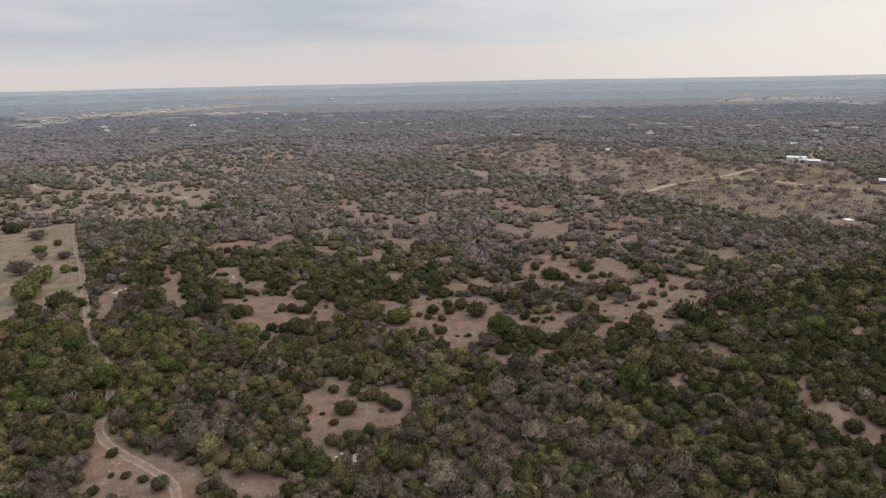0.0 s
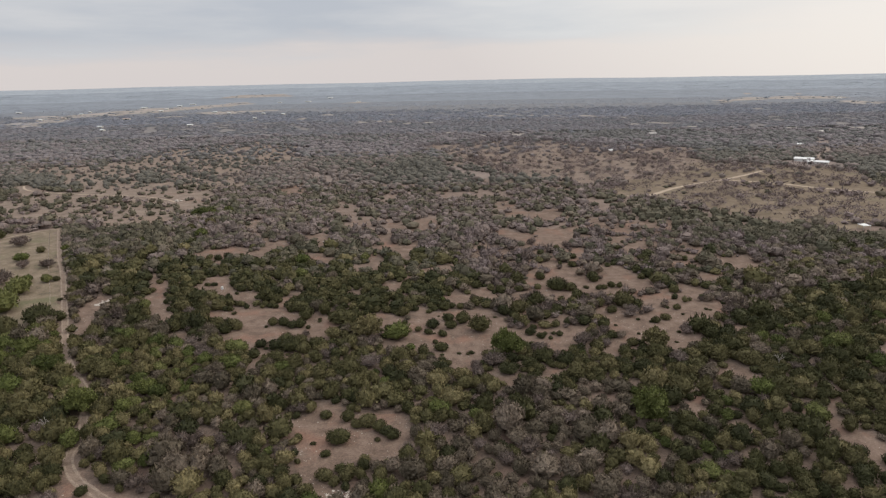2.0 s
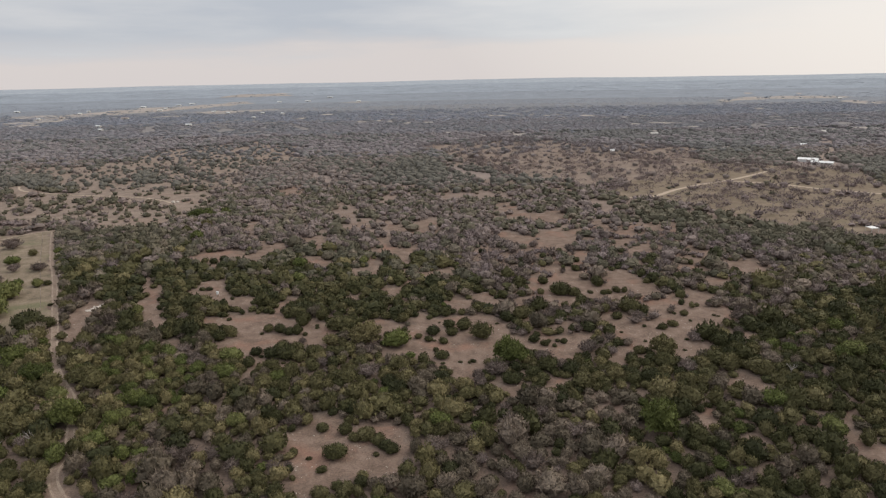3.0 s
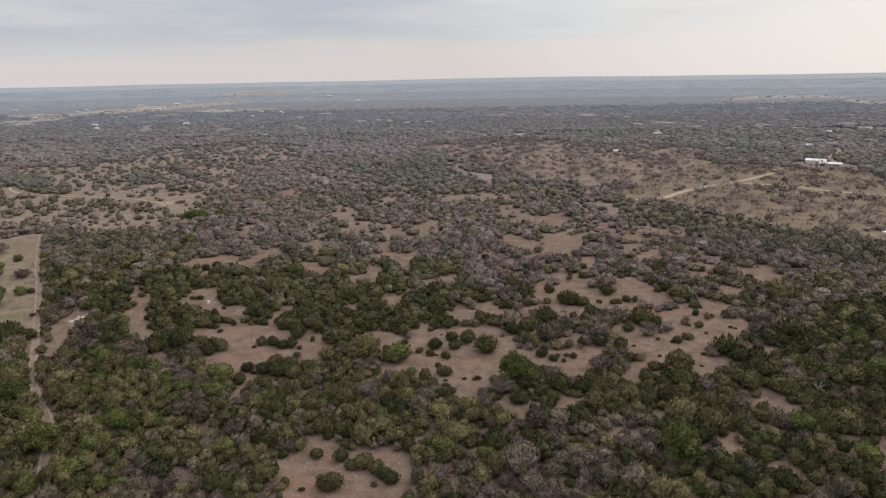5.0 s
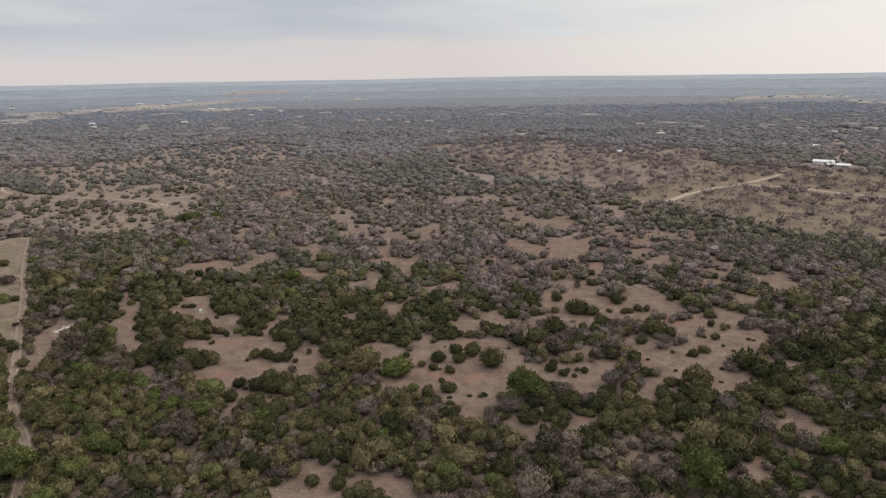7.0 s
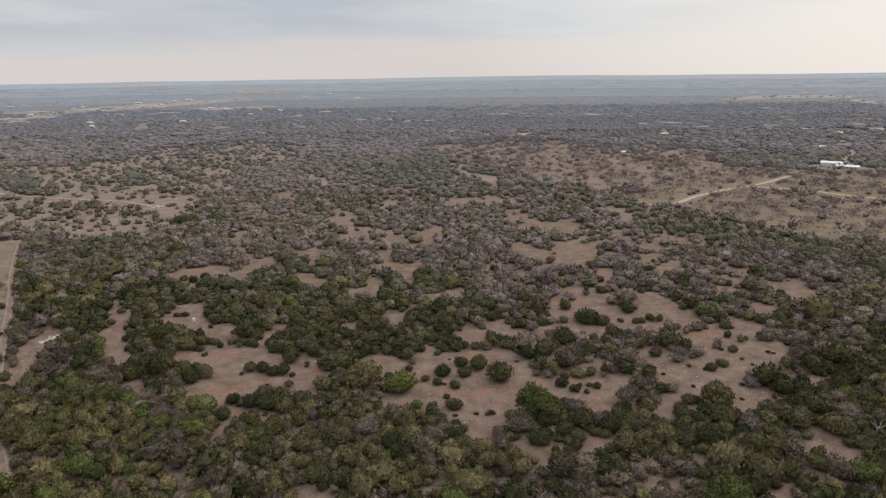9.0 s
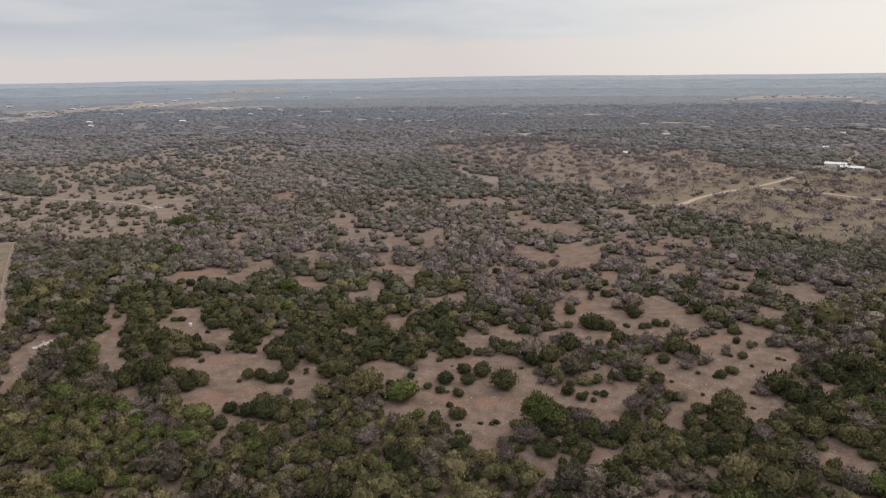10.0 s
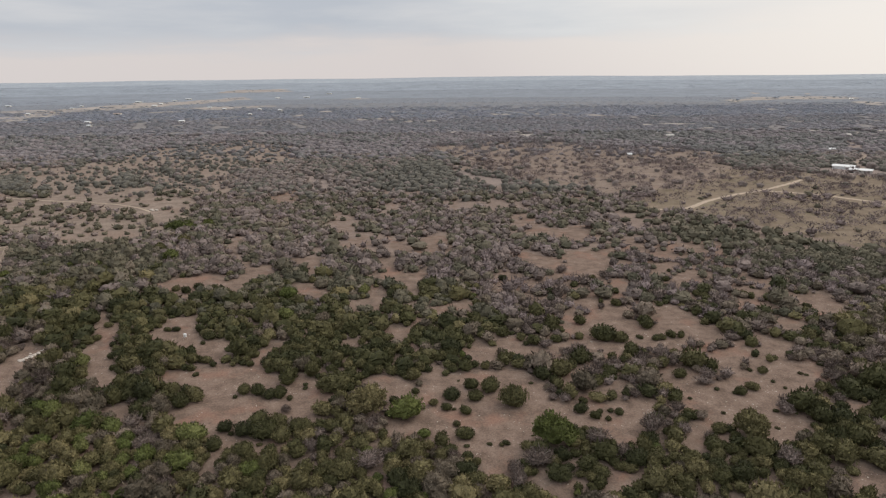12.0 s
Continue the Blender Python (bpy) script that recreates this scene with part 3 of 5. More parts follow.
lone("shrub", 65.1, 216.6, 0.83)
lone("juniper", 74.5, 216.7, 1.69)
lone("juniper", 70.5, 214.5, 1.83)
lone("shrub", 69.1, 214.5, 0.83)
lone("juniper", 81.6, 225.9, 1.61)
lone("shrub", 78.7, 227.2, 0.89)
lone("shrub", 81.9, 220.4, 0.70)
lone("shrub", 83.3, 216.8, 0.61)
lone("shrub", 91.6, 224.7, 0.73)
lone("shrub", 92.8, 223.9, 0.64)
lone("shrub", 87.6, 216.1, 0.52)
lone("shrub", 56.3, 212.1, 0.64)
lone("shrub", 61.9, 204.9, 0.63)
lone("shrub", 71.7, 197.9, 0.62)
lone("shrub", 55.8, 195.7, 0.74)
lone("juniper", 57.6, 197.1, 1.79)
lone("bare", 49.3, 197.1, 2.19)
lone("bare", 77.0, 204.9, 2.42)
lone("shrub", 75.1, 205.4, 0.81)
lone("bare", 64.9, 222.8, 2.54)
lone("grey", 55.8, 202.9, 1.53)
lone("oak", 64.2, 195.3, 4.47)
lone("bare", 67.6, 185.0, 3.17)
lone("juniper", 53.5, 190.4, 2.42)
lone("juniper", 43.2, 250.0, 4.22)
lone("juniper", 48.0, 248.5, 2.76)
lone("juniper", 38.2, 262.2, 2.13)
lone("juniper", 53.0, 309.4, 1.65)
lone("juniper", 16.7, 308.4, 1.83)
lone("juniper", 82.2, 306.8, 1.92)
lone("shrub", 87.9, 319.0, 1.26)
lone("shrub", 54.6, 249.9, 1.31)
lone("juniper", 59.4, 259.1, 2.93)
lone("juniper", 59.4, 248.7, 1.50)
lone("juniper", 48.7, 238.5, 2.65)
lone("juniper", 64.9, 251.0, 1.91)
lone("juniper", 67.9, 250.7, 1.54)
lone("juniper", 61.5, 249.5, 1.51)
lone("juniper", 54.9, 279.3, 2.11)
lone("juniper", 87.5, 288.7, 2.05)
lone("juniper", 89.3, 286.2, 2.04)
lone("juniper", 64.3, 233.9, 1.43)
lone("shrub", 131.7, 366.6, 2.13)
lone("shrub", 121.5, 275.7, 1.62)
lone("shrub", 100.9, 238.3, 0.98)
lone("shrub", 112.2, 297.0, 0.97)
lone("bare", 48.8, 276.2, 1.66)
lone("bare", 58.2, 310.9, 2.84)
lone("bare", 42.4, 319.0, 3.13)
lone("juniper", 27.9, 248.2, 1.98)
lone("juniper", 20.5, 246.0, 2.31)
lone("bare", 23.7, 243.8, 2.11)
lone("juniper", 11.6, 252.8, 2.37)
lone("juniper", -92.3, 252.2, 1.38)
lone("juniper", -94.9, 252.0, 1.28)
lone("shrub", -80.5, 242.9, 0.93)
lone("juniper", -107.1, 289.1, 1.84)
lone("juniper", -102.5, 286.6, 2.04)
lone("juniper", -99.7, 291.7, 1.84)
lone("juniper", -93.3, 290.3, 1.81)
lone("juniper", -114.6, 254.0, 1.45)
lone("juniper", -113.3, 244.0, 1.59)
lone("juniper", -79.5, 202.3, 2.02)
lone("juniper", -71.1, 211.1, 2.69)
lone("juniper", -73.2, 207.4, 2.51)
lone("grey", -76.5, 205.1, 2.34)
lone("juniper", -78.1, 214.1, 2.45)
lone("juniper", -26.5, 146.5, 2.99)
lone("juniper", -28.7, 140.9, 1.32)
lone("juniper", -27.4, 132.7, 1.95)
lone("juniper", -25.0, 130.9, 1.52)
lone("shrub", -17.4, 147.2, 0.90)
lone("juniper", -13.8, 148.6, 1.95)
lone("bare", -9.9, 143.9, 1.61)
lone("shrub", -32.3, 145.3, 0.75)
lone("juniper", -36.2, 147.2, 1.37)
lone("juniper", -31.3, 157.1, 1.75)
lone("juniper", -23.2, 153.1, 1.55)
lone("juniper", -17.3, 151.9, 2.14)
lone("juniper", -76.3, 126.3, 1.49)
lone("juniper", -73.6, 112.9, 1.39)
lone("shrub", -72.7, 118.6, 0.72)
lone("shrub", -69.5, 118.5, 1.27)
lone("shrub", -65.3, 117.3, 1.25)
lone("grey", -60.5, 114.9, 2.03)
lone("juniper", -60.7, 125.0, 1.14)
lone("grey", -57.6, 123.7, 1.27)
lone("juniper", 95.5, 133.4, 2.27)
lone("juniper", -25.6, 156.2, 2.0)
lone("juniper", -20.4, 154.2, 2.3)
lone("juniper", -15.4, 150.2, 1.9)
lone("juniper", -30.6, 127.6, 1.8)
lone("juniper", -22.3, 133.4, 2.2)
lone("juniper", -19.4, 136.6, 1.8)
lone("green", -150.5, 391.0, 3.4)
lone("green", -146.2, 389.0, 3.9)
lone("green", -141.8, 391.5, 3.2)
lone("green", -144.0, 396.0, 3.6)
lone("green", -138.5, 396.5, 3.0)
lone("green", -135.6, 401.0, 3.3)
lone("green", -28.8, 121.1, 3.39)
lone("green", 27.8, 120.7, 2.48)
lone("green", 49.9, 155.5, 5.74)
lone("green", 11.2, 124.8, 1.45)
lone("green", 14.9, 124.6, 1.19)
lone("spring", -88.0, 143.4, 2.81)
lone("spring", -82.9, 149.2, 3.17)
lone("green", -93.9, 158.7, 4.43)
lone("green", -73.9, 144.6, 2.25)
lone("green", -82.8, 158.2, 2.60)
lone("green", -114.6, 179.0, 4.42)
lone("green", -128.2, 191.5, 3.89)
lone("green", -97.3, 180.9, 2.93)
lone("spring", -118.6, 168.6, 3.91)
lone("spring", 81.8, 164.7, 3.55)
lone("spring", 89.8, 152.5, 2.92)
lone("spring", -156.8, 224.1, 6.04)
lone("spring", -162.6, 241.5, 5.34)
lone("bare", -177.2, 251.3, 5.62)
lone("spring", -159.9, 254.6, 2.49)
lone("spring", -167.7, 254.5, 2.24)
lone("juniper", -133.4, 216.3, 2.60)
lone("spring", -188.4, 283.1, 3.41)
lone("oak", -188.1, 297.1, 2.25)
lone("bare", -206.4, 310.9, 5.07)
lone("bare", -171.1, 273.7, 3.69)
lone("juniper", -232.3, 330.4, 5.11)
lone("bare", -180.9, 272.6, 2.99)
lone("juniper", -157.1, 256.2, 1.66)
lone("juniper", -139.4, 205.4, 1.62)
lone("juniper", -144.0, 205.4, 4.43)
lone("juniper", -139.0, 215.1, 4.75)
lone("shrub", -143.2, 234.7, 1.02)
lone("spring", -143.4, 219.2, 2.19)
lone("bare", 54.0, 193.8, 1.92)
lone("green", -125.2, 328.3, 3.84)
lone("oak", -131.5, 358.8, 3.12)
lone("oak", -135.8, 341.9, 3.34)
lone("bare", -74.1, 189.7, 2.89)
lone("bare", -23.6, 184.3, 3.20)
lone("bare", 93.0, 209.4, 2.06)
lone("grey", -47.4, 261.7, 2.88)
lone("shrub", -44.0, 217.0, 0.71)
lone("oak", -45.0, 183.1, 2.88)
lone("spring", -48.0, 180.9, 2.60)
lone("spring", -65.3, 193.0, 3.58)
lone("oak", -69.0, 192.4, 2.89)
lone("juniper", -58.9, 190.0, 2.10)

def inside(x, y, outline):
    """Which of the points lie within an outline."""
    hit = np.zeros(x.shape, bool)
    lo, hi = outline.min(0), outline.max(0)
    near_ = (x > lo[0]) & (x < hi[0]) & (y > lo[1]) & (y < hi[1])
    px, py = x[near_], y[near_]
    odd = np.zeros(px.shape, bool)
    for (ax, ay), (bx, by) in zip(outline, np.roll(outline, -1, 0)):
        if ay != by:
            odd ^= ((ay > py) != (by > py)) & (px < (bx - ax) * (py - ay) / (by - ay) + ax)
    hit[near_] = odd
    return hit


def wobble(x, y):
    """Uneven edges for the outlines."""
    return (x + 0.9 * np.sin(y * 0.9) + 0.6 * np.sin(x * 1.7 + y * 0.6), y + 0.9 * np.sin(x * 0.8 + 1) + 0.6 * np.sin(y * 1.9))


def ragged(x, y):
    """Straggling edges for the open country."""
    return x + 11 * np.sin(y * 0.043 + 1.5 * np.sin(x * 0.02)) + 6 * np.sin(y * 0.11 + x * 0.05), y + 14 * np.sin(x * 0.037 + 1) + 7 * np.sin(x * 0.13)


def off_line(x, y, line):
    """Distance of points from a line of way points."""
    d = np.full(x.shape, 1e9)
    for (ax, ay), (bx, by) in zip(line[:-1], line[1:]):
        ux, uy = bx - ax, by - ay
        s = np.clip(((x - ax) * ux + (y - ay) * uy) / (ux * ux + uy * uy), 0, 1)
        d = np.minimum(d, np.hypot(x - ax - s * ux, y - ay - s * uy))
    return d


def smooth(points, step):
    """Way points joined by a smooth line, at even steps."""
    p = np.array(points, float)
    p = np.vstack([2 * p[0] - p[1], p, 2 * p[-1] - p[-2]])
    out = []
    for i in range(1, len(p) - 2):
        n = max(2, int(np.hypot(*(p[i + 1] - p[i])) / step))
        for s in np.linspace(0, 1, n, endpoint=False):
            a, b, c, d = p[i - 1:i + 3]
            out.append(0.5 * (2 * b + (c - a) * s + (2 * a - 5 * b + 4 * c - d) * s * s + (3 * b - a - 3 * c + d) * s ** 3))
    out.append(p[-2])
    return np.array(out)


LANE = smooth([(-212, 352), (-176, 291), (-159, 264), (-132, 218), (-117.5, 193), (-108.6, 180.7), (-102, 173), (-95.5, 164.3), (-91.8, 156), (-87.8, 147.4), (-85.6, 138), (-80, 131), (-73, 126), (-65, 121), (-58.5, 116), (-55.5, 110), (-54, 100)], 1.5)
ROAD = smooth([(120, 447), (128, 446), (143, 448), (166, 471), (193, 492), (217, 506), (249, 531), (272, 552)], 4)
SPUR = smooth([(217, 506), (247, 488), (269, 462), (303, 435), (330, 415)], 4)
DRIVE = smooth([(352, 600), (366, 636), (392, 668), (410, 692), (424, 730)], 5)


SIDE_TRACK = smooth([(-352, 538), (-338, 519), (-318, 505), (-283, 491), (-246, 480), (-222, 472), (-200, 458), (-186, 444)], 4)
EDGE_TRACK = smooth([(-236, 314), (-230, 324), (-225, 332.5), (-219, 345), (-211, 350.5)], 3)


def ribbon(name, line, half, mat, lift, cross=2, rough=0.25):
    """A strip of soil along a line, with frayed edges."""
    t = np.gradient(line, axis=0)
    t /= np.hypot(t[:, 0], t[:, 1])[:, None]
    side = np.stack([t[:, 1], -t[:, 0]], -1)
    n, v = len(line), []
    for c in np.linspace(-1, 1, cross + 1):
        w = half * c * (1 + rough * RNG.uniform(-1, 1, n) * abs(c))
        q = line + side * w[:, None]
        v.append(np.column_stack([q, land(q[:, 0], q[:, 1]) + lift]))
    v = np.stack(v, 1).reshape(-1, 3)
    i, j = np.meshgrid(np.arange(n - 1), np.arange(cross), indexing="ij")
    a = i * (cross + 1) + j
    return mesh_of(name, v, np.stack([a, a + cross + 1, a + cross + 2, a + 1], -1).reshape(-1, 4)[:, ::-1], [mat])


def side_shift(line, d):
    t = np.gradient(line, axis=0)
    t /= np.hypot(t[:, 0], t[:, 1])[:, None]
    return line + np.stack([t[:, 1], -t[:, 0]], -1) * d


def build_ways():
    lane = tagged(new("dirt_track", ribbon("dirt_track", LANE, 1.15, WORNSOIL, 0.03, 4)), "sandy two-rut dirt track through the brush", "track", kind="structure")
    for d in (-0.8, 0.8):
        rut = new("rut", ribbon("rut", side_shift(LANE, d), 0.26, TRACK, 0.06, 2, 0.5))
        rut.parent = lane
    for name, line, half, label in (("gravel_road", ROAD, 1.65, "pale gravel ranch road across the pasture"), ("gravel_spur", SPUR, 1.65, "pale gravel spur road across dry grass"), ("savanna_track", SIDE_TRACK, 0.8, "pale dirt track across the savanna"), ("pasture_track", EDGE_TRACK, 1.2, "pale dirt track along the pasture edge"), ("driveway", DRIVE, 1.1, "pale gravel driveway beside the barn")):
        tagged(new(name, ribbon(name, line, half, GRAVEL if half > 1.6 or line is SIDE_TRACK else TRACK, 0.25 if line is SIDE_TRACK else 0.14, 4)), label, "road", kind="structure")


def sheet(name, outline, mat, lift, label, step, wild=False):
    """A patch of other ground with a frayed edge, laid on the land."""
    lo, hi = outline.min(0), outline.max(0)
    pad = 24 if wild else step
    gx, gy = np.meshgrid(np.arange(lo[0] - pad, hi[0] + pad, step), np.arange(lo[1] - pad, hi[1] + pad, step), indexing="ij")
    cx, cy = gx[:-1, :-1] + step / 2, gy[:-1, :-1] + step / 2
    keep = inside(*(ragged(cx, cy) if wild else (cx + step * np.sin(cy / step * 0.7) * 0.9, cy + step * np.sin(cx / step * 0.9) * 0.9)), outline)
    i, j = np.nonzero(keep)
    ny = gx.shape[1]
    a = i * ny + j
    v = np.column_stack([gx.ravel(), gy.ravel(), land(gx.ravel(), gy.ravel()) + lift])
    f = np.stack([a, a + ny, a + ny + 1, a + 1], -1)
    used, back = np.unique(f, return_inverse=True)
    w = v[used]
    w[:, :2] += RNG.uniform(-0.3, 0.3, (len(w), 2)) * step
    return tagged(new(name, mesh_of(name, w, back.reshape(f.shape), [mat])), label, "ground", kind="structure")


def build_patches():
    for i, outline in enumerate(CLEAR):
        sheet("clearing_%d" % (i + 1), outline, SOIL, 0.015, "bare brown soil with reddish stains and stones", 0.8 if outline[:, 1].max() < 270 else 1.6)
    sheet("pasture_west", GRASS["west_pasture"], PALEGRASS, 0.02, "pasture of dry pale grass with scattered bushes", 1.5)
    sheet("pasture_east", GRASS["east_pasture"], DRYGRASS, 0.04, "open pasture of dry yellowish grass", 3.0, True)
    sheet("bare_slope", dict(ZONES)["grey"], SOIL, 0.012, "bare stony slope among leafless trees", 2.5, True)
    sheet("savanna", GRASS["savanna"], HEATH, 0.05, "open brown soil dotted with dark bushes", 4.0, True)
    sheet("heath", GRASS["brown_heath"], HEATH, 0.05, "brown heath with bare scrub", 5.0, True)


def glade(x, y, wide, deep):
    """A small opening of dry grass among the far woods."""
    a = np.linspace(0, 2 * math.pi, 14, endpoint=False)
    k = RNG.uniform(0.6, 1.2, 14)
    turn = math.atan2(x, y)
    u, w = wide * k * np.cos(a), deep * k * np.sin(a)
    outline = np.column_stack([x + u * math.cos(turn) + w * math.sin(turn), y - u * math.sin(turn) + w * math.cos(turn)])
    GLADES.append(outline)
    sheet("glade_%d" % len(GLADES), outline, FIELD, 0.25, "small pale glade of dry grass among far woods", max(3.0, wide / 5))


def stubble(*outline):
    FIELDS.append(np.array(outline, float))
    sheet("field_%d" % len(FIELDS), FIELDS[-1], FIELD, 0.3, "pale stubble field among far woods", 22.0)


FIELDS, GLADES = [], []
build_ways()
build_patches()
glade(376, 1124, 26, 20)
glade(324, 1109, 9, 18)
glade(306, 955, 22, 20)
glade(393, 1033, 9, 18)
glade(519, 974, 12, 16)
glade(552, 928, 9, 24)
glade(608, 947, 26, 26)
glade(470, 757, 13, 13)
glade(316, 732, 10, 16)
glade(127, 1421, 9, 34)
glade(170, 1431, 7, 26)
glade(197, 1445, 6, 40)
glade(220, 1397, 9, 22)
glade(243, 1331, 7, 18)
glade(298, 1375, 16, 26)
glade(-160, 1290, 12, 22)
glade(-130, 1316, 8, 26)
glade(-105, 1293, 6, 30)
glade(-69, 1238, 9, 20)
glade(-27, 1243, 12, 18)
glade(-310, 1453, 14, 26)
glade(-323, 2445, 46, 60)
glade(-280, 1601, 20, 30)
glade(-120, 1555, 9, 30)
glade(103, 1428, 7, 26)
glade(100, 993, 12, 22)
glade(107, 943, 15, 24)
glade(129, 905, 9, 24)
glade(11, 999, 6, 22)
glade(58, 934, 12, 22)
glade(736, 1528, 9, 40)
glade(310, 1352, 12, 16)
glade(360, 1302, 8, 14)
glade(406, 1327, 12, 14)
glade(-683, 1640, 40, 30)
glade(1190, 2560, 16, 70)
glade(1330, 2450, 9, 60)
stubble((-875, 1305), (-856, 1362), (-887, 1514), (-958, 1764), (-886, 1770), (-860, 1880), (-815, 1963), (-781, 2099), (-760, 2307), (-736, 2495), (-792, 2687), (-846, 2568), (-894, 2403), (-948, 2283), (-1016, 2219), (-1015, 2026), (-1053, 1938), (-1011, 1726), (-978, 1557), (-994, 1481))
stubble((-1093, 1627), (-1028, 1657), (-977, 1692), (-1049, 1816), (-1102, 1776), (-1192, 1774))
stubble((-635, 1727), (-582, 1767), (-493, 1830), (-522, 1938), (-627, 1904), (-683, 1858))
stubble((-987, 2961), (-867, 3032), (-727, 3097), (-767, 3274), (-929, 3251), (-1043, 3132))
stubble((775, 1888), (981, 2031), (1165, 2050), (1208, 1977), (1340, 2192), (1294, 2274), (1095, 2264), (914, 2116))
stubble((1039, 1704), (1080, 1618), (1199, 1795), (1161, 1901))


# ---- trees ----
def ball(n):
    bm = bmesh.new()
    bmesh.ops.create_icosphere(bm, subdivisions=n, radius=1.0)
    v = np.array([q.co[:] for q in bm.verts])
    f = np.array([[q.index for q in p.verts] for p in bm.faces])
    bm.free()
    return v, f


BALLS = {2: ball(2)}


def heads_of(rng, count):
    """The heads of a crown: a direction each, spread over the upper half, and a lightness and a reach of its own."""
    i = np.arange(count)
    up = np.clip(1.0 - 1.18 * (i + 0.5) / count + rng.uniform(-0.10, 0.10, count), -0.25, 1.0)
    a = 2.4 * i + rng.uniform(-0.45, 0.45, count)
    flat = np.sqrt(1 - up * up)
    return np.column_stack([flat * np.cos(a), flat * np.sin(a), up]), rng.random(count), rng.uniform(0.84, 1.10, count)


def crown_arrays(seed, kind, rings, segs, heads, tufts, size):
    """Vertices, triangles and leaf values of a crown of radius 1: a dome of rounded heads under a coat of leaf sprays."""
    rng = np.random.default_rng(seed)
    way, shade, reach = heads_of(rng, heads)
    wide = (2.05 if heads > 20 else 2.35) / math.sqrt(heads)
    deep = {"juniper": 0.26, "shrub": 0.22, "bare": 0.30}.get(kind, 0.34)
    deep = 0.60 if heads > 20 else deep
    lean = rng.uniform(0, 2 * math.pi)
    foot, tall = (0.34, 0.66) if kind in ("juniper", "shrub") else (0.40, 0.61)

    def skin(d):
        """The point of the crown's skin in each direction, and the head that it belongs to."""
        far = np.arccos(np.clip(d @ way.T, -1, 1)) / wide
        bulge = np.sqrt(np.clip(1 - far * far, 0, 1)) * reach
        head = bulge.argmax(1)
        r = (1 - deep) + deep * bulge.max(1)
        r *= 1 + 0.13 * np.sin(2 * np.arctan2(d[:, 1], d[:, 0]) + lean)
        return d * r[:, None] * (1, 1, tall) + (0, 0, foot), head
    el = np.linspace(-0.62, 0.5 * math.pi, rings + 1)[:-1]
    E, A = np.meshgrid(el, np.arange(segs) * 2 * math.pi / segs, indexing="ij")
    A = A + (np.arange(rings) % 2)[:, None] * math.pi / segs + rng.uniform(-0.25, 0.25, A.shape) * 2 * math.pi / segs
    E = E + rng.uniform(-0.22, 0.22, E.shape) * (2.2 / rings)
    d = np.stack([np.cos(E) * np.cos(A), np.cos(E) * np.sin(A), np.sin(E)], -1).reshape(-1, 3)
    d = np.vstack([d, (0, 0, 1)])
    v, head = skin(d)
    v *= 1 + rng.uniform(-0.05, 0.05, (len(v), 1))
    v[:segs, 2] = np.minimum(v[:segs, 2], 0.10)
    v[:, 2] = np.maximum(v[:, 2], 0.02)
    i, j = np.meshgrid(np.arange(rings - 1), np.arange(segs), indexing="ij")
    k = (j + 1) % segs
    p, q, s, t = i * segs + j, i * segs + k, (i + 1) * segs + j, (i + 1) * segs + k
    f = np.concatenate([np.stack([p, q, t], -1).reshape(-1, 3), np.stack([p, t, s], -1).reshape(-1, 3)])
    top, ring = len(v) - 1, (rings - 1) * segs + np.arange(segs)
    f = np.concatenate([f, np.stack([ring, (rings - 1) * segs + (np.arange(segs) + 1) % segs, np.full(segs, top)], -1)])
    close = tufts > 100
    core = 1.0 if tufts < 10 else (0.58 if close else 0.70) if kind == "bare" else 0.83 if close else 0.90
    v = (v - (0, 0, foot * 0.8)) * (1 + rng.uniform(-0.09, 0.09, (len(v), 1))) * core + (0, 0, foot * 0.8)
    v[:, 2] = np.maximum(v[:, 2], 0.02)
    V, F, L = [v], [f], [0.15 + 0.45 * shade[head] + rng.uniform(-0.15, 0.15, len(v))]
    if tufts:  # leaf sprays or twigs, standing out and up from the limbs
        n = len(v)
        d = rng.normal(size=(tufts, 3))
        d[:, 2] = np.abs(d[:, 2]) - 0.35 * rng.random(tufts)
        d /= np.linalg.norm(d, axis=1)[:, None]
        c, head = skin(d)
        out = d * 0.75 + rng.normal(size=d.shape) * 0.42 + np.array((0, 0, 0.38))
        out /= np.linalg.norm(out, axis=1)[:, None]
        side = np.cross(out, rng.normal(size=d.shape))
        side /= np.linalg.norm(side, axis=1)[:, None]
        k = size * rng.uniform(0.6, 1.4, (tufts, 1))
        base = (c - (0, 0, foot)) * rng.uniform(*((0.50, 0.90) if kind == "bare" else (0.70, 0.95) if close else (0.78, 0.97)), (tufts, 1)) + (0, 0, foot)
        tip = base + out * k * rng.uniform(1.6, 3.6, (tufts, 1)) * (2.3 if kind == "bare" else 1.15 if close else 1.0)
        tri = np.stack([base - side * k, base + side * k, tip], 1)
        # broad leafy sprays lie between the narrow ones
        lie = np.cross(side, out)
        tri[::3] = np.stack([c * 0.96 + side * k * 1.3, c * 0.96 - side * k * 1.3, c * 0.96 + (lie + out * 0.4) * k * 2.0], 1)[::3] if kind != "bare" else tri[::3]
        tri[:, :, 2] = np.maximum(tri[:, :, 2], 0.01)
        V.append(tri.reshape(-1, 3))
        F.append(np.arange(n, n + 3 * tufts).reshape(-1, 3))
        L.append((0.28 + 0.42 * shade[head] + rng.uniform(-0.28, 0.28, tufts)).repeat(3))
    return np.vstack(V), np.vstack(F), np.clip(np.concatenate(L), 0, 1)


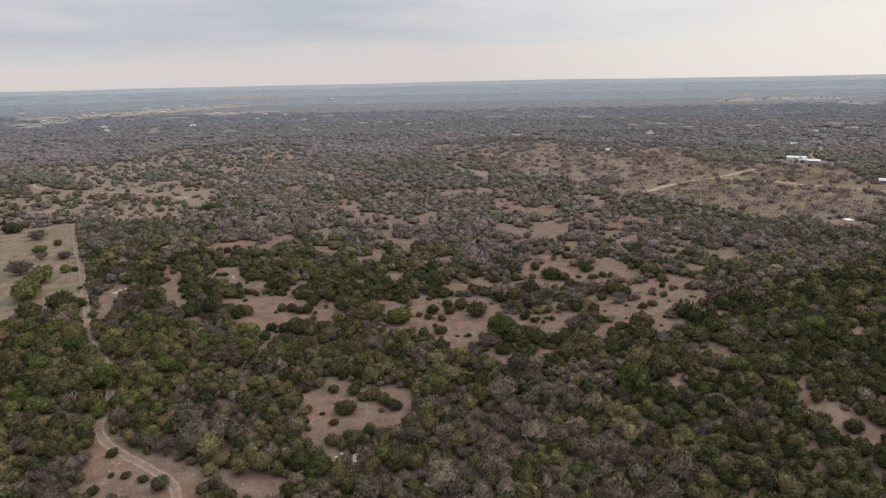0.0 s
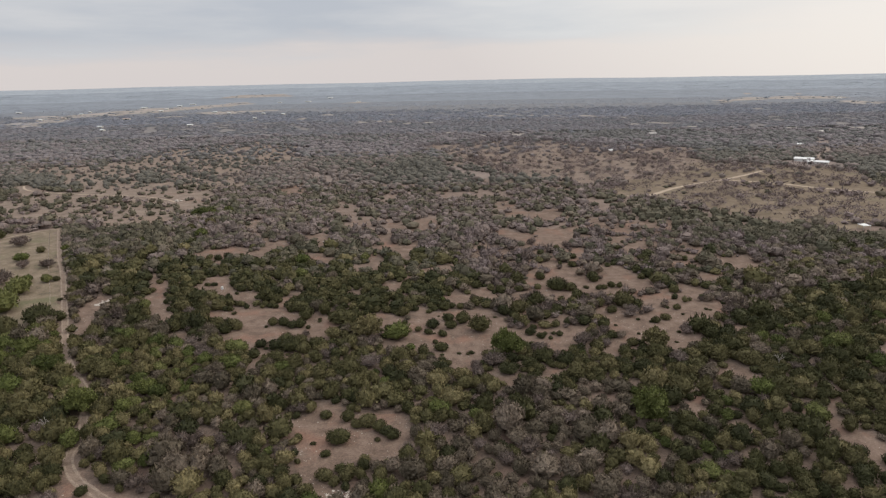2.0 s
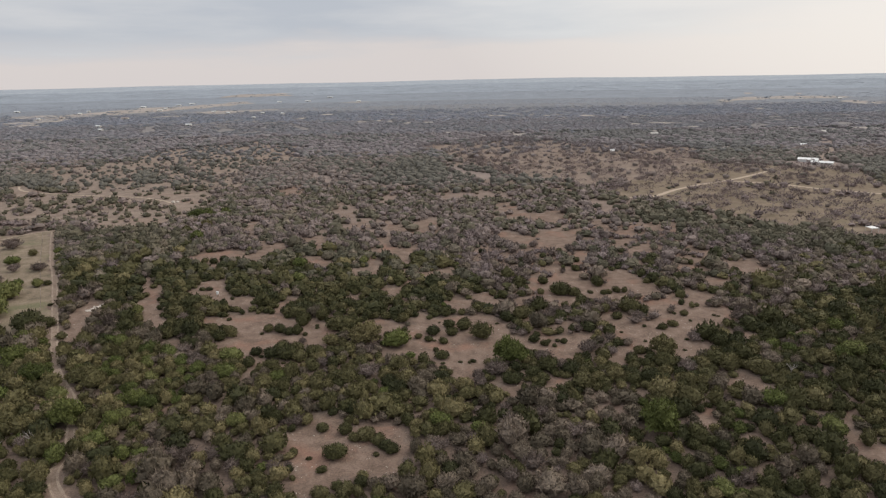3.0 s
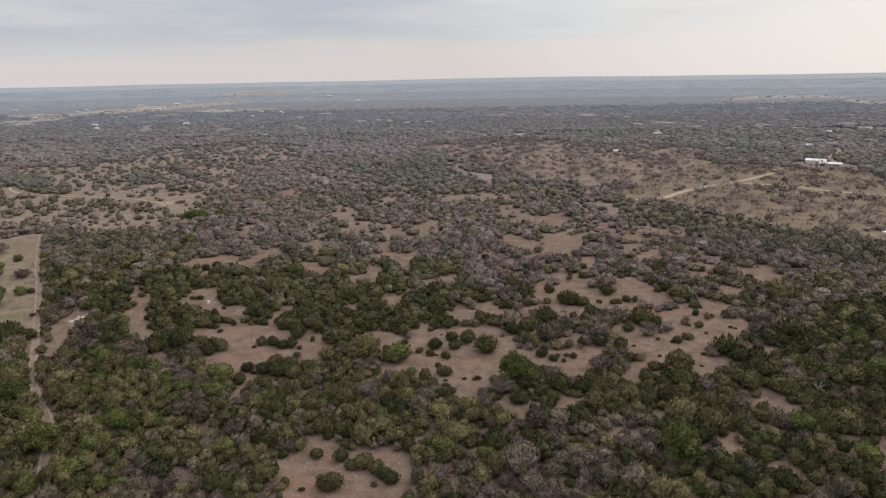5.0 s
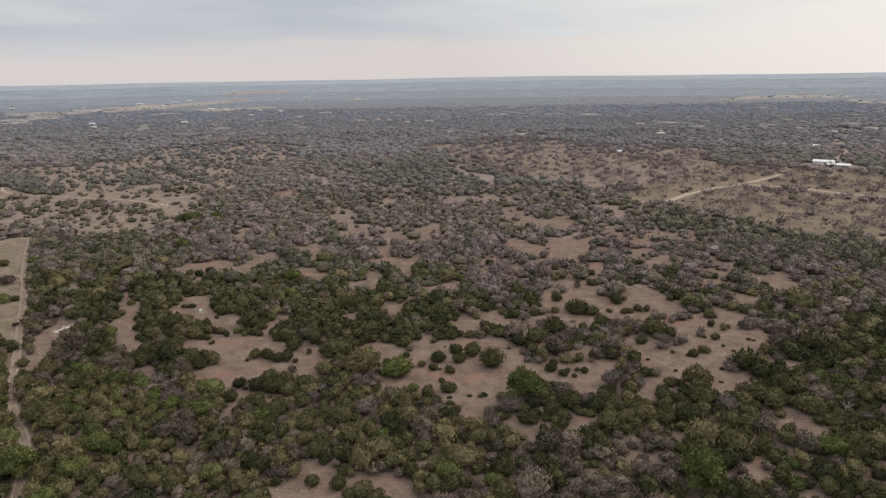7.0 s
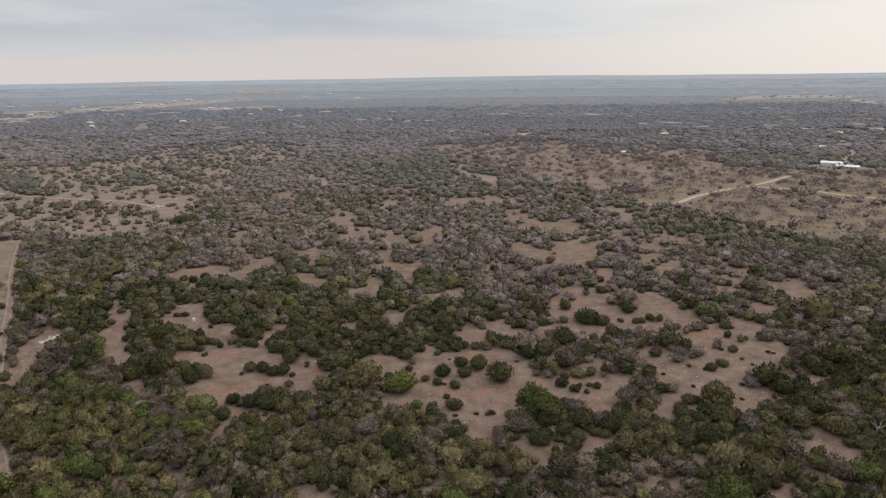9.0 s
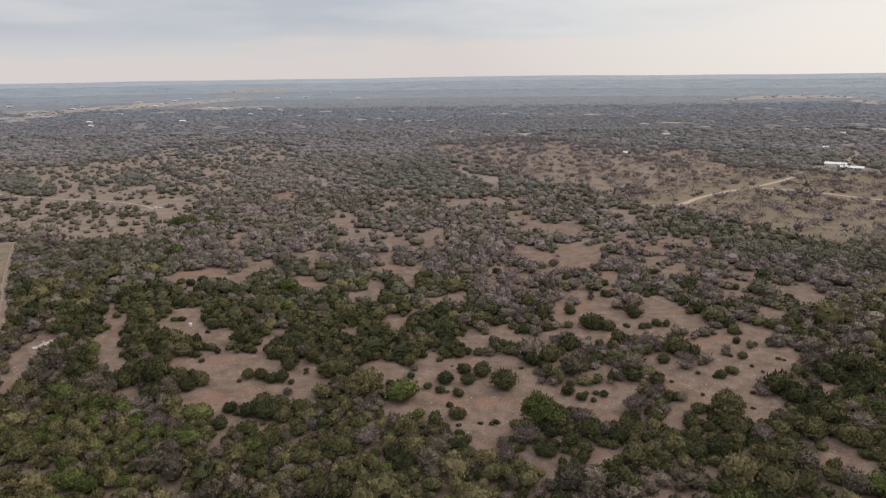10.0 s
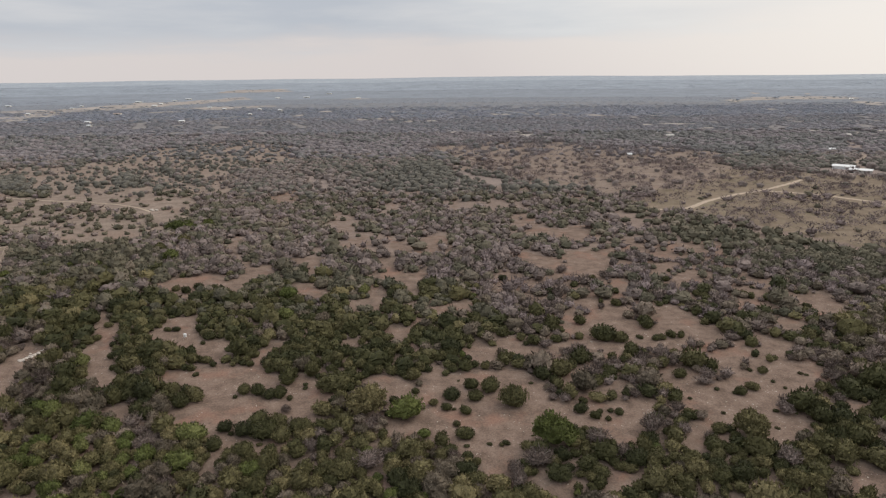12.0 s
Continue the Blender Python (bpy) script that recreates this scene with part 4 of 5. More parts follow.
def stick(V, F, a, b, ra, rb, sides=4):
    """A tapered limb from a to b."""
    a, b = np.array(a, float), np.array(b, float)
    t = (b - a) / np.linalg.norm(b - a)
    u = np.cross(t, (0.3, 0.9, 0.2))
    u /= np.linalg.norm(u)
    w = np.cross(t, u)
    n = sum(len(q) for q in V)
    ang = np.arange(sides) * 2 * math.pi / sides
    ring = np.cos(ang)[:, None] * u + np.sin(ang)[:, None] * w
    V.append(np.vstack([a + ring * ra, b + ring * rb]))
    for i in range(sides):
        j = (i + 1) % sides
        F += [(n + i, n + j, n + sides + j), (n + i, n + sides + j, n + sides + i)]


def trunk_arrays(seed, kind):
    rng = np.random.default_rng(seed + 500)
    V, F = [], []
    fork = 0.16 if kind in ("juniper", "shrub") else 0.34
    stick(V, F, (0, 0, -0.05), (0.03, 0.02, fork), 0.060, 0.045, 6)
    n = 9 if kind == "bare" else 4
    for i in range(n):
        a = 2 * math.pi * i / n + rng.uniform(-0.3, 0.3)
        d, z = rng.uniform(0.35, 0.7), rng.uniform(0.62, 1.05)
        mid_ = (0.5 * d * math.cos(a), 0.5 * d * math.sin(a), fork + (z - fork) * 0.62)
        tip = (d * math.cos(a + 0.2), d * math.sin(a + 0.2), z)
        stick(V, F, (0.03, 0.02, fork * 0.95), mid_, 0.034, 0.022)
        stick(V, F, mid_, tip, 0.022, 0.007, 3)
    return np.vstack(V), np.array(F)


def twig_arrays(seed, count, width):
    """The twigs of a thin leafless crown or a tuft of straw: slivers that stand out from the middle."""
    rng = np.random.default_rng(seed)
    d = rng.normal(size=(count, 3))
    d[:, 2] = np.abs(d[:, 2]) - 0.3 * rng.random(count)
    d /= np.linalg.norm(d, axis=1)[:, None]
    p = d * rng.uniform(0.25, 0.80, (count, 1)) * (1, 1, 0.5) + (0, 0, 0.5)
    way = d + rng.normal(size=d.shape) * 0.55
    way /= np.linalg.norm(way, axis=1)[:, None]
    side = np.cross(way, rng.normal(size=d.shape))
    side /= np.linalg.norm(side, axis=1)[:, None]
    tri = np.stack([p - side * width, p + side * width, p + way * rng.uniform(0.12, 0.30, (count, 1))], 1)
    tri[:, :, 2] = np.maximum(tri[:, :, 2], 0.03)
    return tri.reshape(-1, 3), np.arange(3 * count).reshape(-1, 3), rng.random(count).repeat(3)


# rings and segments of the dome, heads, leaf sprays and their size, from a large near tree down to a far one
GRADES = {"large": (10, 22, 26, 1300, 0.038), "single": (7, 14, 12, 430, 0.052), "front": (5, 11, 10, 285, 0.058), "near": (5, 10, 9, 165, 0.074), "middle": (5, 9, 7, 44, 0.105),
          "back": (3, 6, 5, 11, 0.15), "far": (2, 7, 4, 4, 0.18), "faint": (2, 5, 2, 0, 0.0)}


def crown_at(grade, kind, seed):
    rings, segs, heads, tufts, size = GRADES[grade]
    if kind == "bare" and tufts:
        return crown_arrays(seed, kind, rings, segs, heads, int(tufts * 1.2), size * 0.62)
    return crown_arrays(seed, kind, rings, segs, heads, tufts, size)


NAMES = {"juniper": ("juniper", "juniper", "rounded dark olive-green juniper standing on dry soil"),
         "shrub": ("shrub", "shrub", "small dark green shrub on bare brown soil"),
         "oak": ("oak_tree", "tree", "spreading live oak with dull olive-green leaves"),
         "grey": ("grey_oak_tree", "tree", "spreading oak with sparse grey-green leaves"),
         "green": ("fresh_oak_tree", "tree", "dense oak with fresh bright green leaves"),
         "spring": ("spring_oak_tree", "tree", "oak with young yellowish-green spring leaves"),
         "bare": ("bare_tree", "tree", "leafless tree with a haze of grey-brown twigs")}
FORM = {"juniper": 1.25, "shrub": 1.0, "oak": 1.36, "grey": 1.30, "green": 1.36, "spring": 1.25, "bare": 1.12}


def make_tree(kind, seed, grade="single"):
    """One tree of radius 1 as an Empty with trunk and crown."""
    name, category, label = NAMES[kind]
    root = tagged(new(name), label, category, group=name.replace("_", " ") + "s in the brush")
    tv, tf = trunk_arrays(seed, kind)
    trunk = new("trunk", mesh_of("trunk", tv, tf, [DEADWOOD if kind == "bare" else BARK]))
    cv, cf, cl = crown_at(grade, kind, seed)
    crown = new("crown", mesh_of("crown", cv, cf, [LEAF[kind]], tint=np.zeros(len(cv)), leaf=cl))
    trunk.parent = crown.parent = root
    return root


def stand(m, x, y, r, high, turn, rng_tilt=0.0):
    return Matrix.LocRotScale((x, y, float(land(x, y)) - 0.05 * r), Euler((rng_tilt, -rng_tilt * 0.6, turn)), (r, r * m, r * high))


def mass(name, mat, templates, X, Y, R, HI, label, category, soft=False):
    """Many trees beyond counting, as one object."""
    if not len(X):
        return
    rng = np.random.default_rng(len(X))
    Z = land(X, Y) - 0.05 * R
    which = rng.integers(0, len(templates), len(X))
    V, F, L, T, n = [], [], [], [], 0
    for k, (tv, tf, tl) in enumerate(templates):
        s = np.nonzero(which == k)[0]
        if not len(s):
            continue
        a = rng.uniform(0, 2 * math.pi, len(s))
        q = rng.uniform(0.8, 1.2, len(s))
        x, y = tv[None, :, 0] * R[s, None], tv[None, :, 1] * (R[s] * q)[:, None]
        ca, sa = np.cos(a)[:, None], np.sin(a)[:, None]
        v = np.stack([x * ca - y * sa + X[s, None], x * sa + y * ca + Y[s, None], tv[None, :, 2] * (R[s] * HI[s])[:, None] + Z[s, None]], -1)
        V.append(v.reshape(-1, 3))
        F.append((tf[None] + (n + np.arange(len(s)) * len(tv))[:, None, None]).reshape(-1, 3))
        L.append(np.tile(tl, len(s)))
        T.append(rng.random(len(s)).repeat(len(tv)))
        n += len(s) * len(tv)
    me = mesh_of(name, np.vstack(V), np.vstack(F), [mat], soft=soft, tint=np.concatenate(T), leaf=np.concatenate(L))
    tagged(new(name, me), label, category, kind="stuff")


MIX = {  # juniper, oak, grey, green, spring, bare
    "juniper": (0.74, 0.10, 0.10, 0.0, 0.02, 0.04), "grey": (0.27, 0.05, 0.20, 0.0, 0.0, 0.48),
    "green": (0.20, 0.38, 0.11, 0.13, 0.13, 0.05), "olive": (0.65, 0.10, 0.11, 0.04, 0.01, 0.09),
    "brown": (0.27, 0.32, 0.26, 0.02, 0.03, 0.10), "lilac": (0.17, 0.16, 0.42, 0.0, 0.02, 0.23),
    "grove": (0.78, 0.12, 0.07, 0.0, 0.0, 0.03), "duskygrey": (0.34, 0.12, 0.38, 0.0, 0.0, 0.16),
    "thick": (0.62, 0.15, 0.14, 0.04, 0.0, 0.05), "": (0.15, 0.09, 0.36, 0.0, 0.0, 0.40)}
KINDS = ("juniper", "oak", "grey", "green", "spring", "bare")


def kinds_at(x, y, rng):
    """The kind of tree that grows at each point."""
    where = np.full(x.shape, "", dtype="U12")
    for name, outline in ZONES:
        where[inside(x, y, outline)] = name
    pick = np.zeros(x.shape, int)
    u = rng.random(x.shape)
    # trees of a kind keep company
    u = (u * 0.8 + 0.3 * np.sin(x * 0.05 + 2 * np.sin(y * 0.031)) * np.sin(y * 0.045 + 1.3 * np.sin(x * 0.037))) % 1.0
    for name, share in MIX.items():
        s = where == name
        pick[s] = np.searchsorted(np.cumsum(share), u[s])
    # away from the bare slopes most leafless trees stand among leafy ones
    stray = (pick == 5) & np.isin(where, ("brown", "green", "olive", "juniper", "thick")) & (rng.random(x.shape) < 0.35)
    pick[stray] = rng.choice((0, 1, 2), stray.sum())
    return np.clip(pick, 0, 5)


def open_share(x, y):
    """How much of the wood is left standing on the grasslands."""
    keep = np.ones(x.shape)
    for name, share in (("west_pasture", 0.0), ("east_pasture", 0.42), ("brown_heath", 0.36), ("savanna", 0.34)):
        s = inside(*(ragged(x, y) if share else (x, y)), GRASS[name])
        drift = np.sin(x * 0.055 + 2 * np.sin(y * 0.024)) * np.sin(y * 0.038 + 1.7 * np.sin(x * 0.029)) + 0.5 * np.sin(x * 0.14) * np.sin(y * 0.1)
        keep[s] = np.clip(share * (1.0 + 0.45 * drift[s]), 0, 1)
    s = inside(*ragged(x, y), dict(ZONES)["grey"])
    gap = np.sin(x * 0.21 + 1.5 * np.sin(y * 0.13)) * np.sin(y * 0.19 + 1.2 * np.sin(x * 0.11)) + 0.35 * np.sin(x * 0.5) * np.sin(y * 0.43)
    keep[s & (gap > 0.10)] = 0.008
    # narrow ways of bare soil run between the clumps of the middle country
    worn = np.abs(np.sin(x * 0.155 + 1.8 * np.sin(y * 0.083)) + np.sin(y * 0.19 + 1.9 * np.sin(x * 0.071 + 0.8)) + 0.35 * np.sin(x * 0.43 + y * 0.2)) < 0.11
    for name, outline in ZONES:
        if name == "juniper" or name == "duskygrey":
            keep[worn & inside(x, y, outline) & ((name == "juniper") | (x > -110))] = 0.0
    for name, outline in ZONES:
        if name == "grove":
            keep[inside(x, y, outline)] = 1.0
    for outline in GLADES:
        keep[inside(x, y, outline)] = 0.04
    for outline in FIELDS:
        keep[inside(x, y, outline)] = 0.60
    return keep


def free_of_ways(x, y, r):
    ok = np.ones(x.shape, bool)
    for line, half in ((LANE, 0.5), (ROAD, 4), (SPUR, 5.5), (DRIVE, 1.6), (SIDE_TRACK, 3.2), (EDGE_TRACK, 1.5)):
        ok &= off_line(x, y, line[::3]) > half + 0.75 * r
    ok &= off_line(x, y + 9, SIDE_TRACK[::3]) > 2.5
    for bx, by, br in ((333, 588, 27), (219, 334, 15), (221, 341, 9), (-87, 246, 3), (-126, 232, 5.5)):
        ok &= np.hypot(x - bx, y - by) > br
    return ok


def free_of_clearings(x, y, r):
    ok = np.ones(x.shape, bool)
    for a in np.linspace(0, 2 * math.pi, 7):
        k = 0.0 if a == 0 else 0.62
        px, py = wobble(x + k * r * math.cos(a), y + k * r * math.sin(a))
        for outline in CLEAR + HOLLOWS:
            ok &= ~inside(px, py, outline)
    return ok


def in_reach(x, y):
    """The wedge of country that the flight looks over."""
    return (np.abs(x) < 0.80 * y + 45) & (y > 85)


def near_wood():
    """Trees out to 340 m, one by one, with no two crowns in one place."""
    rng = np.random.default_rng(11)
    n = 200000
    x, y = rng.uniform(-320, 320, n), rng.uniform(85, 345, n)
    r = np.clip(rng.lognormal(math.log(2.4), 0.34, n), 1.0, 4.0) * (0.94 + 0.12 * np.clip((y - 120) / 200, 0, 1))
    s = in_reach(x, y) & (rng.random(n) < open_share(x, y))
    x, y, r = x[s], y[s], r[s]
    s = free_of_ways(x, y, r)
    x, y, r = x[s], y[s], r[s]
    s = free_of_clearings(x, y, r)
    r = np.where(s, r, np.maximum(1.1, r * 0.55))  # only small trees squeeze in at the edges
    s = s | free_of_clearings(x, y, r) | ((y > 290) & (x > 70) & (rng.random(len(x)) < 0.16))
    x, y, r = x[s], y[s], r[s]
    cells, out = {}, []
    for kind, lx, ly, lr in LONE:
        cells.setdefault((int(lx // 8), int(ly // 8)), []).append((lx, ly, lr))
    for i in range(len(x)):
        cx, cy = int(x[i] // 8), int(y[i] // 8)
        if all(math.hypot(x[i] - qx, y[i] - qy) > (0.67 if y[i] < 175 else 0.60) * (r[i] + qr) for ix in (cx - 1, cx, cx + 1) for iy in (cy - 1, cy, cy + 1) for qx, qy, qr in cells.get((ix, iy), ())):
            cells.setdefault((cx, cy), []).append((x[i], y[i], r[i]))
            out.append(i)
    x, y, r = x[out], y[out], r[out]
    return x, y, r, kinds_at(x, y, rng)


def build_near_wood():
    rng = np.random.default_rng(3)
    protos = {k: [make_tree(k, 40 * i + j) for j in range(5 if k not in ("green", "spring") else 3)] for i, k in enumerate(NAMES)}
    for k in ("oak", "grey", "green"):
        protos[k + "_big"] = [make_tree(k, 700 + len(k), "large")]
    used = {k: set() for k in protos}

    def set_tree(kind, x, y, r):
        form = FORM[kind]
        kind += "_big" * (r > 4.3 and kind + "_big" in protos)
        j = int(rng.integers(len(protos[kind])))
        m = stand(rng.uniform(0.85, 1.15), x, y, r, form * rng.uniform(0.85, 1.15), rng.uniform(0, 6.28), rng.uniform(-0.08, 0.08))
        if j in used[kind]:
            copy_thing(protos[kind][j], Matrix()).matrix_basis = m
        else:
            used[kind].add(j)
            protos[kind][j].matrix_basis = m
    for kind, x, y, r in LONE:
        set_tree(kind, x, y, r * 1.02)
    x, y, r, k = near_wood()
    for i, kind in enumerate(KINDS):
        s = np.nonzero(k == i)[0]
        s = s[np.argsort(np.abs(y[s] - 182))]  # the stretch that the flight passes nearest comes first
        for q in s[:SINGLE]:
            set_tree(kind, float(x[q]), float(y[q]), float(r[q]))
        rest = s[SINGLE:]
        far = y[rest] * rng.uniform(0.90, 1.10, len(rest))  # the grades of detail run into one another
        # past 285 m the leaf colours with painted haze take over
        for grade, near_, back, where, mats in (("front", 0, 146, "_front_thicket", LEAF), ("near", 146, 236, "_thicket", LEAF), ("middle", 236, 285, "_wood", LEAF), ("middle", 285, 999, "_back_wood", {**LEAF, **HAZED_LEAF})):
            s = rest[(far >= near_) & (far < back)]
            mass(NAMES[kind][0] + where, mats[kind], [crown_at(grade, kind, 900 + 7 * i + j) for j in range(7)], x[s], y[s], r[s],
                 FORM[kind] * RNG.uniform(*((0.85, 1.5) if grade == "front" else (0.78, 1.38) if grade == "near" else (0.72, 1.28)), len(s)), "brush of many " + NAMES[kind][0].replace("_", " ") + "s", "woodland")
    for kind in protos:  # an unplanted model stays out of the scene
        for j, root in enumerate(protos[kind]):
            if j not in used[kind]:
                for ob in (*root.children, root):
                    bpy.data.objects.remove(ob)


SINGLE = 110


def far_wood(y0, y1, cell, r0, grade, mats, name, cover, ridge=None):
    """Trees and clumps in a belt of country, set on a shaken grid."""
    rng = np.random.default_rng(int(y1))
    wide = 0.80 * y1 + 45
    gx, gy = np.meshgrid(np.arange(-wide, wide, cell), np.arange(y0 * (0.94 if y0 > 400 else 1), y1 * (1.06 if y0 > 400 else 1), cell), indexing="ij")
    x, y = gx.ravel() + rng.uniform(-0.5, 0.5, gx.size) * cell, gy.ravel() + rng.uniform(-0.5, 0.5, gx.size) * cell
    open_ = np.sin(x * 0.021 + 2 * np.sin(y * 0.013)) * np.sin(y * 0.017 + 1.5 * np.sin(x * 0.011)) + 0.5 * np.sin(x * 0.06 + y * 0.02) * np.sin(y * 0.05)
    if y0 > 500:  # small glades, many in some parts and none in others
        few = np.clip(0.5 + 0.6 * np.sin(x * 0.006 + 1.0) * np.sin(y * 0.0045 + 0.6 * np.sin(x * 0.004)), 0, 1)
        open_ = few * (np.sin(x * 0.09 + 2.2 * np.sin(y * 0.021)) + np.sin(y * 0.033 + 2.0 * np.sin(x * 0.047))) - 0.62
    grove = np.any([inside(x, y, o) for n, o in ZONES if n == "grove"], 0)
    open_ = np.where(grove, -1, open_)
    wx, wy = ragged(x, y)
    open_ = np.where(inside(wx, wy, GRASS["east_pasture"]) | inside(wx, wy, GRASS["brown_heath"]), -1, open_)
    mark = y * (1 + (rng.uniform(-0.06, 0.06, x.size) if y0 > 400 else 0))
    s = in_reach(x, y) & (mark >= y0) & (mark < y1) & (rng.random(x.size) < open_share(x, y) * cover * np.where(open_ > 0.5, 0.22 if y0 < 500 else 0.07, 1.0))
    x, y = x[s], y[s]
    r = r0 * np.clip(rng.lognormal(0, 0.25, x.size), 0.6, 1.7)
    s = free_of_ways(x, y, r)
    if ridge is not None:  # the wooded rise amid the horizon is set apart, for a less hazed colour
        az = np.arctan2(x, y) + 0.03 * np.sin(y * 0.006)
        s &= ((az > -0.27) & (az < 0.20)) == ridge
    if y0 < 500:
        s &= free_of_clearings(x, y, r) | (rng.random(x.size) < np.where(x > 70, 0.45, 0.13))
    x, y, r = x[s], y[s], r[s]
    k = kinds_at(x, y, rng)
    if y0 > 500:  # evergreens keep together in drifts
        drift = np.sin(x * 0.019 + 2.1 * np.sin(y * 0.012)) + np.sin(y * 0.023 + 1.8 * np.sin(x * 0.015 + 0.7)) + 0.7 * np.sin(x * 0.055 + y * 0.03)
        k[(drift > 0.25) & (rng.random(x.size) < 0.55)] = 0
        k[(drift < -0.9) & (rng.random(x.size) < 0.5)] = 5
    wx, wy = ragged(x, y)
    heath = inside(wx, wy, GRASS["east_pasture"]) | inside(wx, wy, GRASS["brown_heath"])
    groves = np.any([inside(x, y, o) for n, o in ZONES if n == "grove"], 0)
    heath &= ~groves
    thin = heath & (off_line(x, y, ROAD) > 9) & (np.min([off_line(x, y + d, SPUR) for d in (0, 12, 24)], 0) > 8) & (rng.random(x.size) < 0.88) & (rng.random(x.size) < np.clip(1.7 - y / 800, 0.6, 1.0))
    thin &= np.hypot(x - 220, y - 336) > 18
    k[thin] = -1
    if y0 < 900:  # well-spaced leafless trees of the pasture, seen through to the grass
        mass(name + "_pasture_trees", HAZE_BELTS[1][False] if y0 > 600 else HAZED_LEAF["bare"], [twig_arrays(610 + j, 56, 0.050) for j in range(5)], x[thin], y[thin], r[thin] * rng.uniform(1.0, 1.7, thin.sum()),
             rng.uniform(0.9, 1.25, thin.sum()), "scattered leafless trees on dry pasture", "woodland")
    k[heath & (k >= 0) & (rng.random(x.size) < 0.6)] = 5
    sav = inside(wx, wy, GRASS["savanna"]) & ~groves
    k[sav & (rng.random(x.size) < 0.65)] = 0
    r = r * np.where(sav, rng.uniform(0.5, 1.05, x.size), 1.0)
    for i, kind in enumerate(KINDS):
        s = k == i
        if kind in ("green", "spring"):
            continue
        mass(name + "_" + NAMES[kind][0] + "s", mats(kind), [crown_at(grade, kind, 300 + 9 * i + j) for j in range(6)], x[s], y[s], r[s],
             RNG.uniform(0.85, 1.15, s.sum()) * (1.05 if y0 < 600 else 0.82 if y0 < 900 else (1.15 if y0 < 1200 else 0.95 if y0 < 1700 else 0.8) / r0), "distant brush of " + NAMES[kind][0].replace("_", " ") + "s", "woodland", soft=grade in ("far", "faint"))


build_near_wood()


def build_brush_below():
    """The same brush goes on below and behind the start of the flight."""
    rng = np.random.default_rng(29)
    gx, gy = np.meshgrid(np.arange(-62, 58, 4.5), np.arange(-22, 86, 4.5), indexing="ij")
    x, y = gx.ravel() + rng.uniform(-2.2, 2.2, gx.size), gy.ravel() + rng.uniform(-2.2, 2.2, gx.size)
    s = np.sin(x * 0.09 + 1.4 * np.sin(y * 0.05)) * np.sin(y * 0.11 + np.sin(x * 0.06)) < 0.62
    x, y = x[s], y[s]
    r = np.clip(rng.lognormal(math.log(3.0), 0.28, len(x)), 1.5, 5.0)
    u = rng.random(len(x))
    for kind, lo, hi in (("juniper", 0.0, 0.36), ("oak", 0.36, 0.62), ("grey", 0.62, 0.86), ("bare", 0.86, 1.0)):
        s = (u >= lo) & (u < hi)
        mass("near_" + NAMES[kind][0] + "_brush", LEAF[kind], [crown_at("middle", kind, 1700 + j) for j in range(6)], x[s], y[s], r[s],
             FORM[kind] * rng.uniform(0.85, 1.15, s.sum()), "brush of many " + NAMES[kind][0].replace("_", " ") + "s", "woodland")


build_brush_below()
far_wood(345, 520, 4.1, 2.7, "back", lambda k: HAZED_LEAF[k], "middle_wood", 0.92)
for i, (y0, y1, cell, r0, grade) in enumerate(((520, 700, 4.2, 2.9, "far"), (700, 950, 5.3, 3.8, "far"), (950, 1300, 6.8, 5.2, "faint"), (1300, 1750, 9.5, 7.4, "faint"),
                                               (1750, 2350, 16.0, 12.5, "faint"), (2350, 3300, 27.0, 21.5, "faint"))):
    far_wood(y0, y1, cell, r0, grade, lambda k: HAZE_BELTS[i][k in ("juniper", "oak")], ("outer_wood", "ridge_wood", "distant_wood", "remote_wood", "hazy_wood", "horizon_wood")[i], 0.94,
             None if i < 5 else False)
# the rise is only colour: a belt with less haze painted in
far_wood(2350, 3300, 27.0, 21.5, "faint", lambda k: HAZE_BELTS[4][k in ("juniper", "oak")], "wooded_rise", 0.94, True)


def field_clumps():
    """Clumps and lines of trees that break up the stubble fields."""
    rng = np.random.default_rng(77)
    X, Y = [], []
    for outline in FIELDS:
        lo, hi = outline.min(0), outline.max(0)
        n = int((hi - lo).prod() / 420)
        x, y = rng.uniform(lo[0], hi[0], n), rng.uniform(lo[1], hi[1], n)
        lump = np.sin(x * 0.052 + 2 * np.sin(y * 0.017)) + np.sin(y * 0.030 + 1.6 * np.sin(x * 0.037)) + 0.6 * np.sin(x * 0.13 + y * 0.05)
        s = inside(x, y, outline) & (rng.random(n) < np.clip(0.35 * lump + 0.12, 0.05, 0.7))
        X.append(x[s])
        Y.append(y[s])
    x, y = np.concatenate(X), np.concatenate(Y)
    r = np.clip(rng.lognormal(math.log(5.0), 0.35, x.size), 2.5, 10)
    near_ = y < 2000
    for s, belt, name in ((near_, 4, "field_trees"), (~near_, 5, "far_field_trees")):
        mass(name, HAZE_BELTS[belt][True], [crown_at("faint", "juniper", 820 + j) for j in range(5)], x[s], y[s], r[s], rng.uniform(0.25, 0.5, s.sum()), "clumps of trees on a far stubble field", "woodland", soft=True)


field_clumps()


# ---- buildings ----
def part(name, bm, mat, parent, label=""):
    me = bpy.data.meshes.new(name)
    bm.to_mesh(me)
    bm.free()
    me.materials.append(mat)
    ob = new(name, me)
    ob.parent = parent
    if label:
        tagged(ob, label)
    return ob


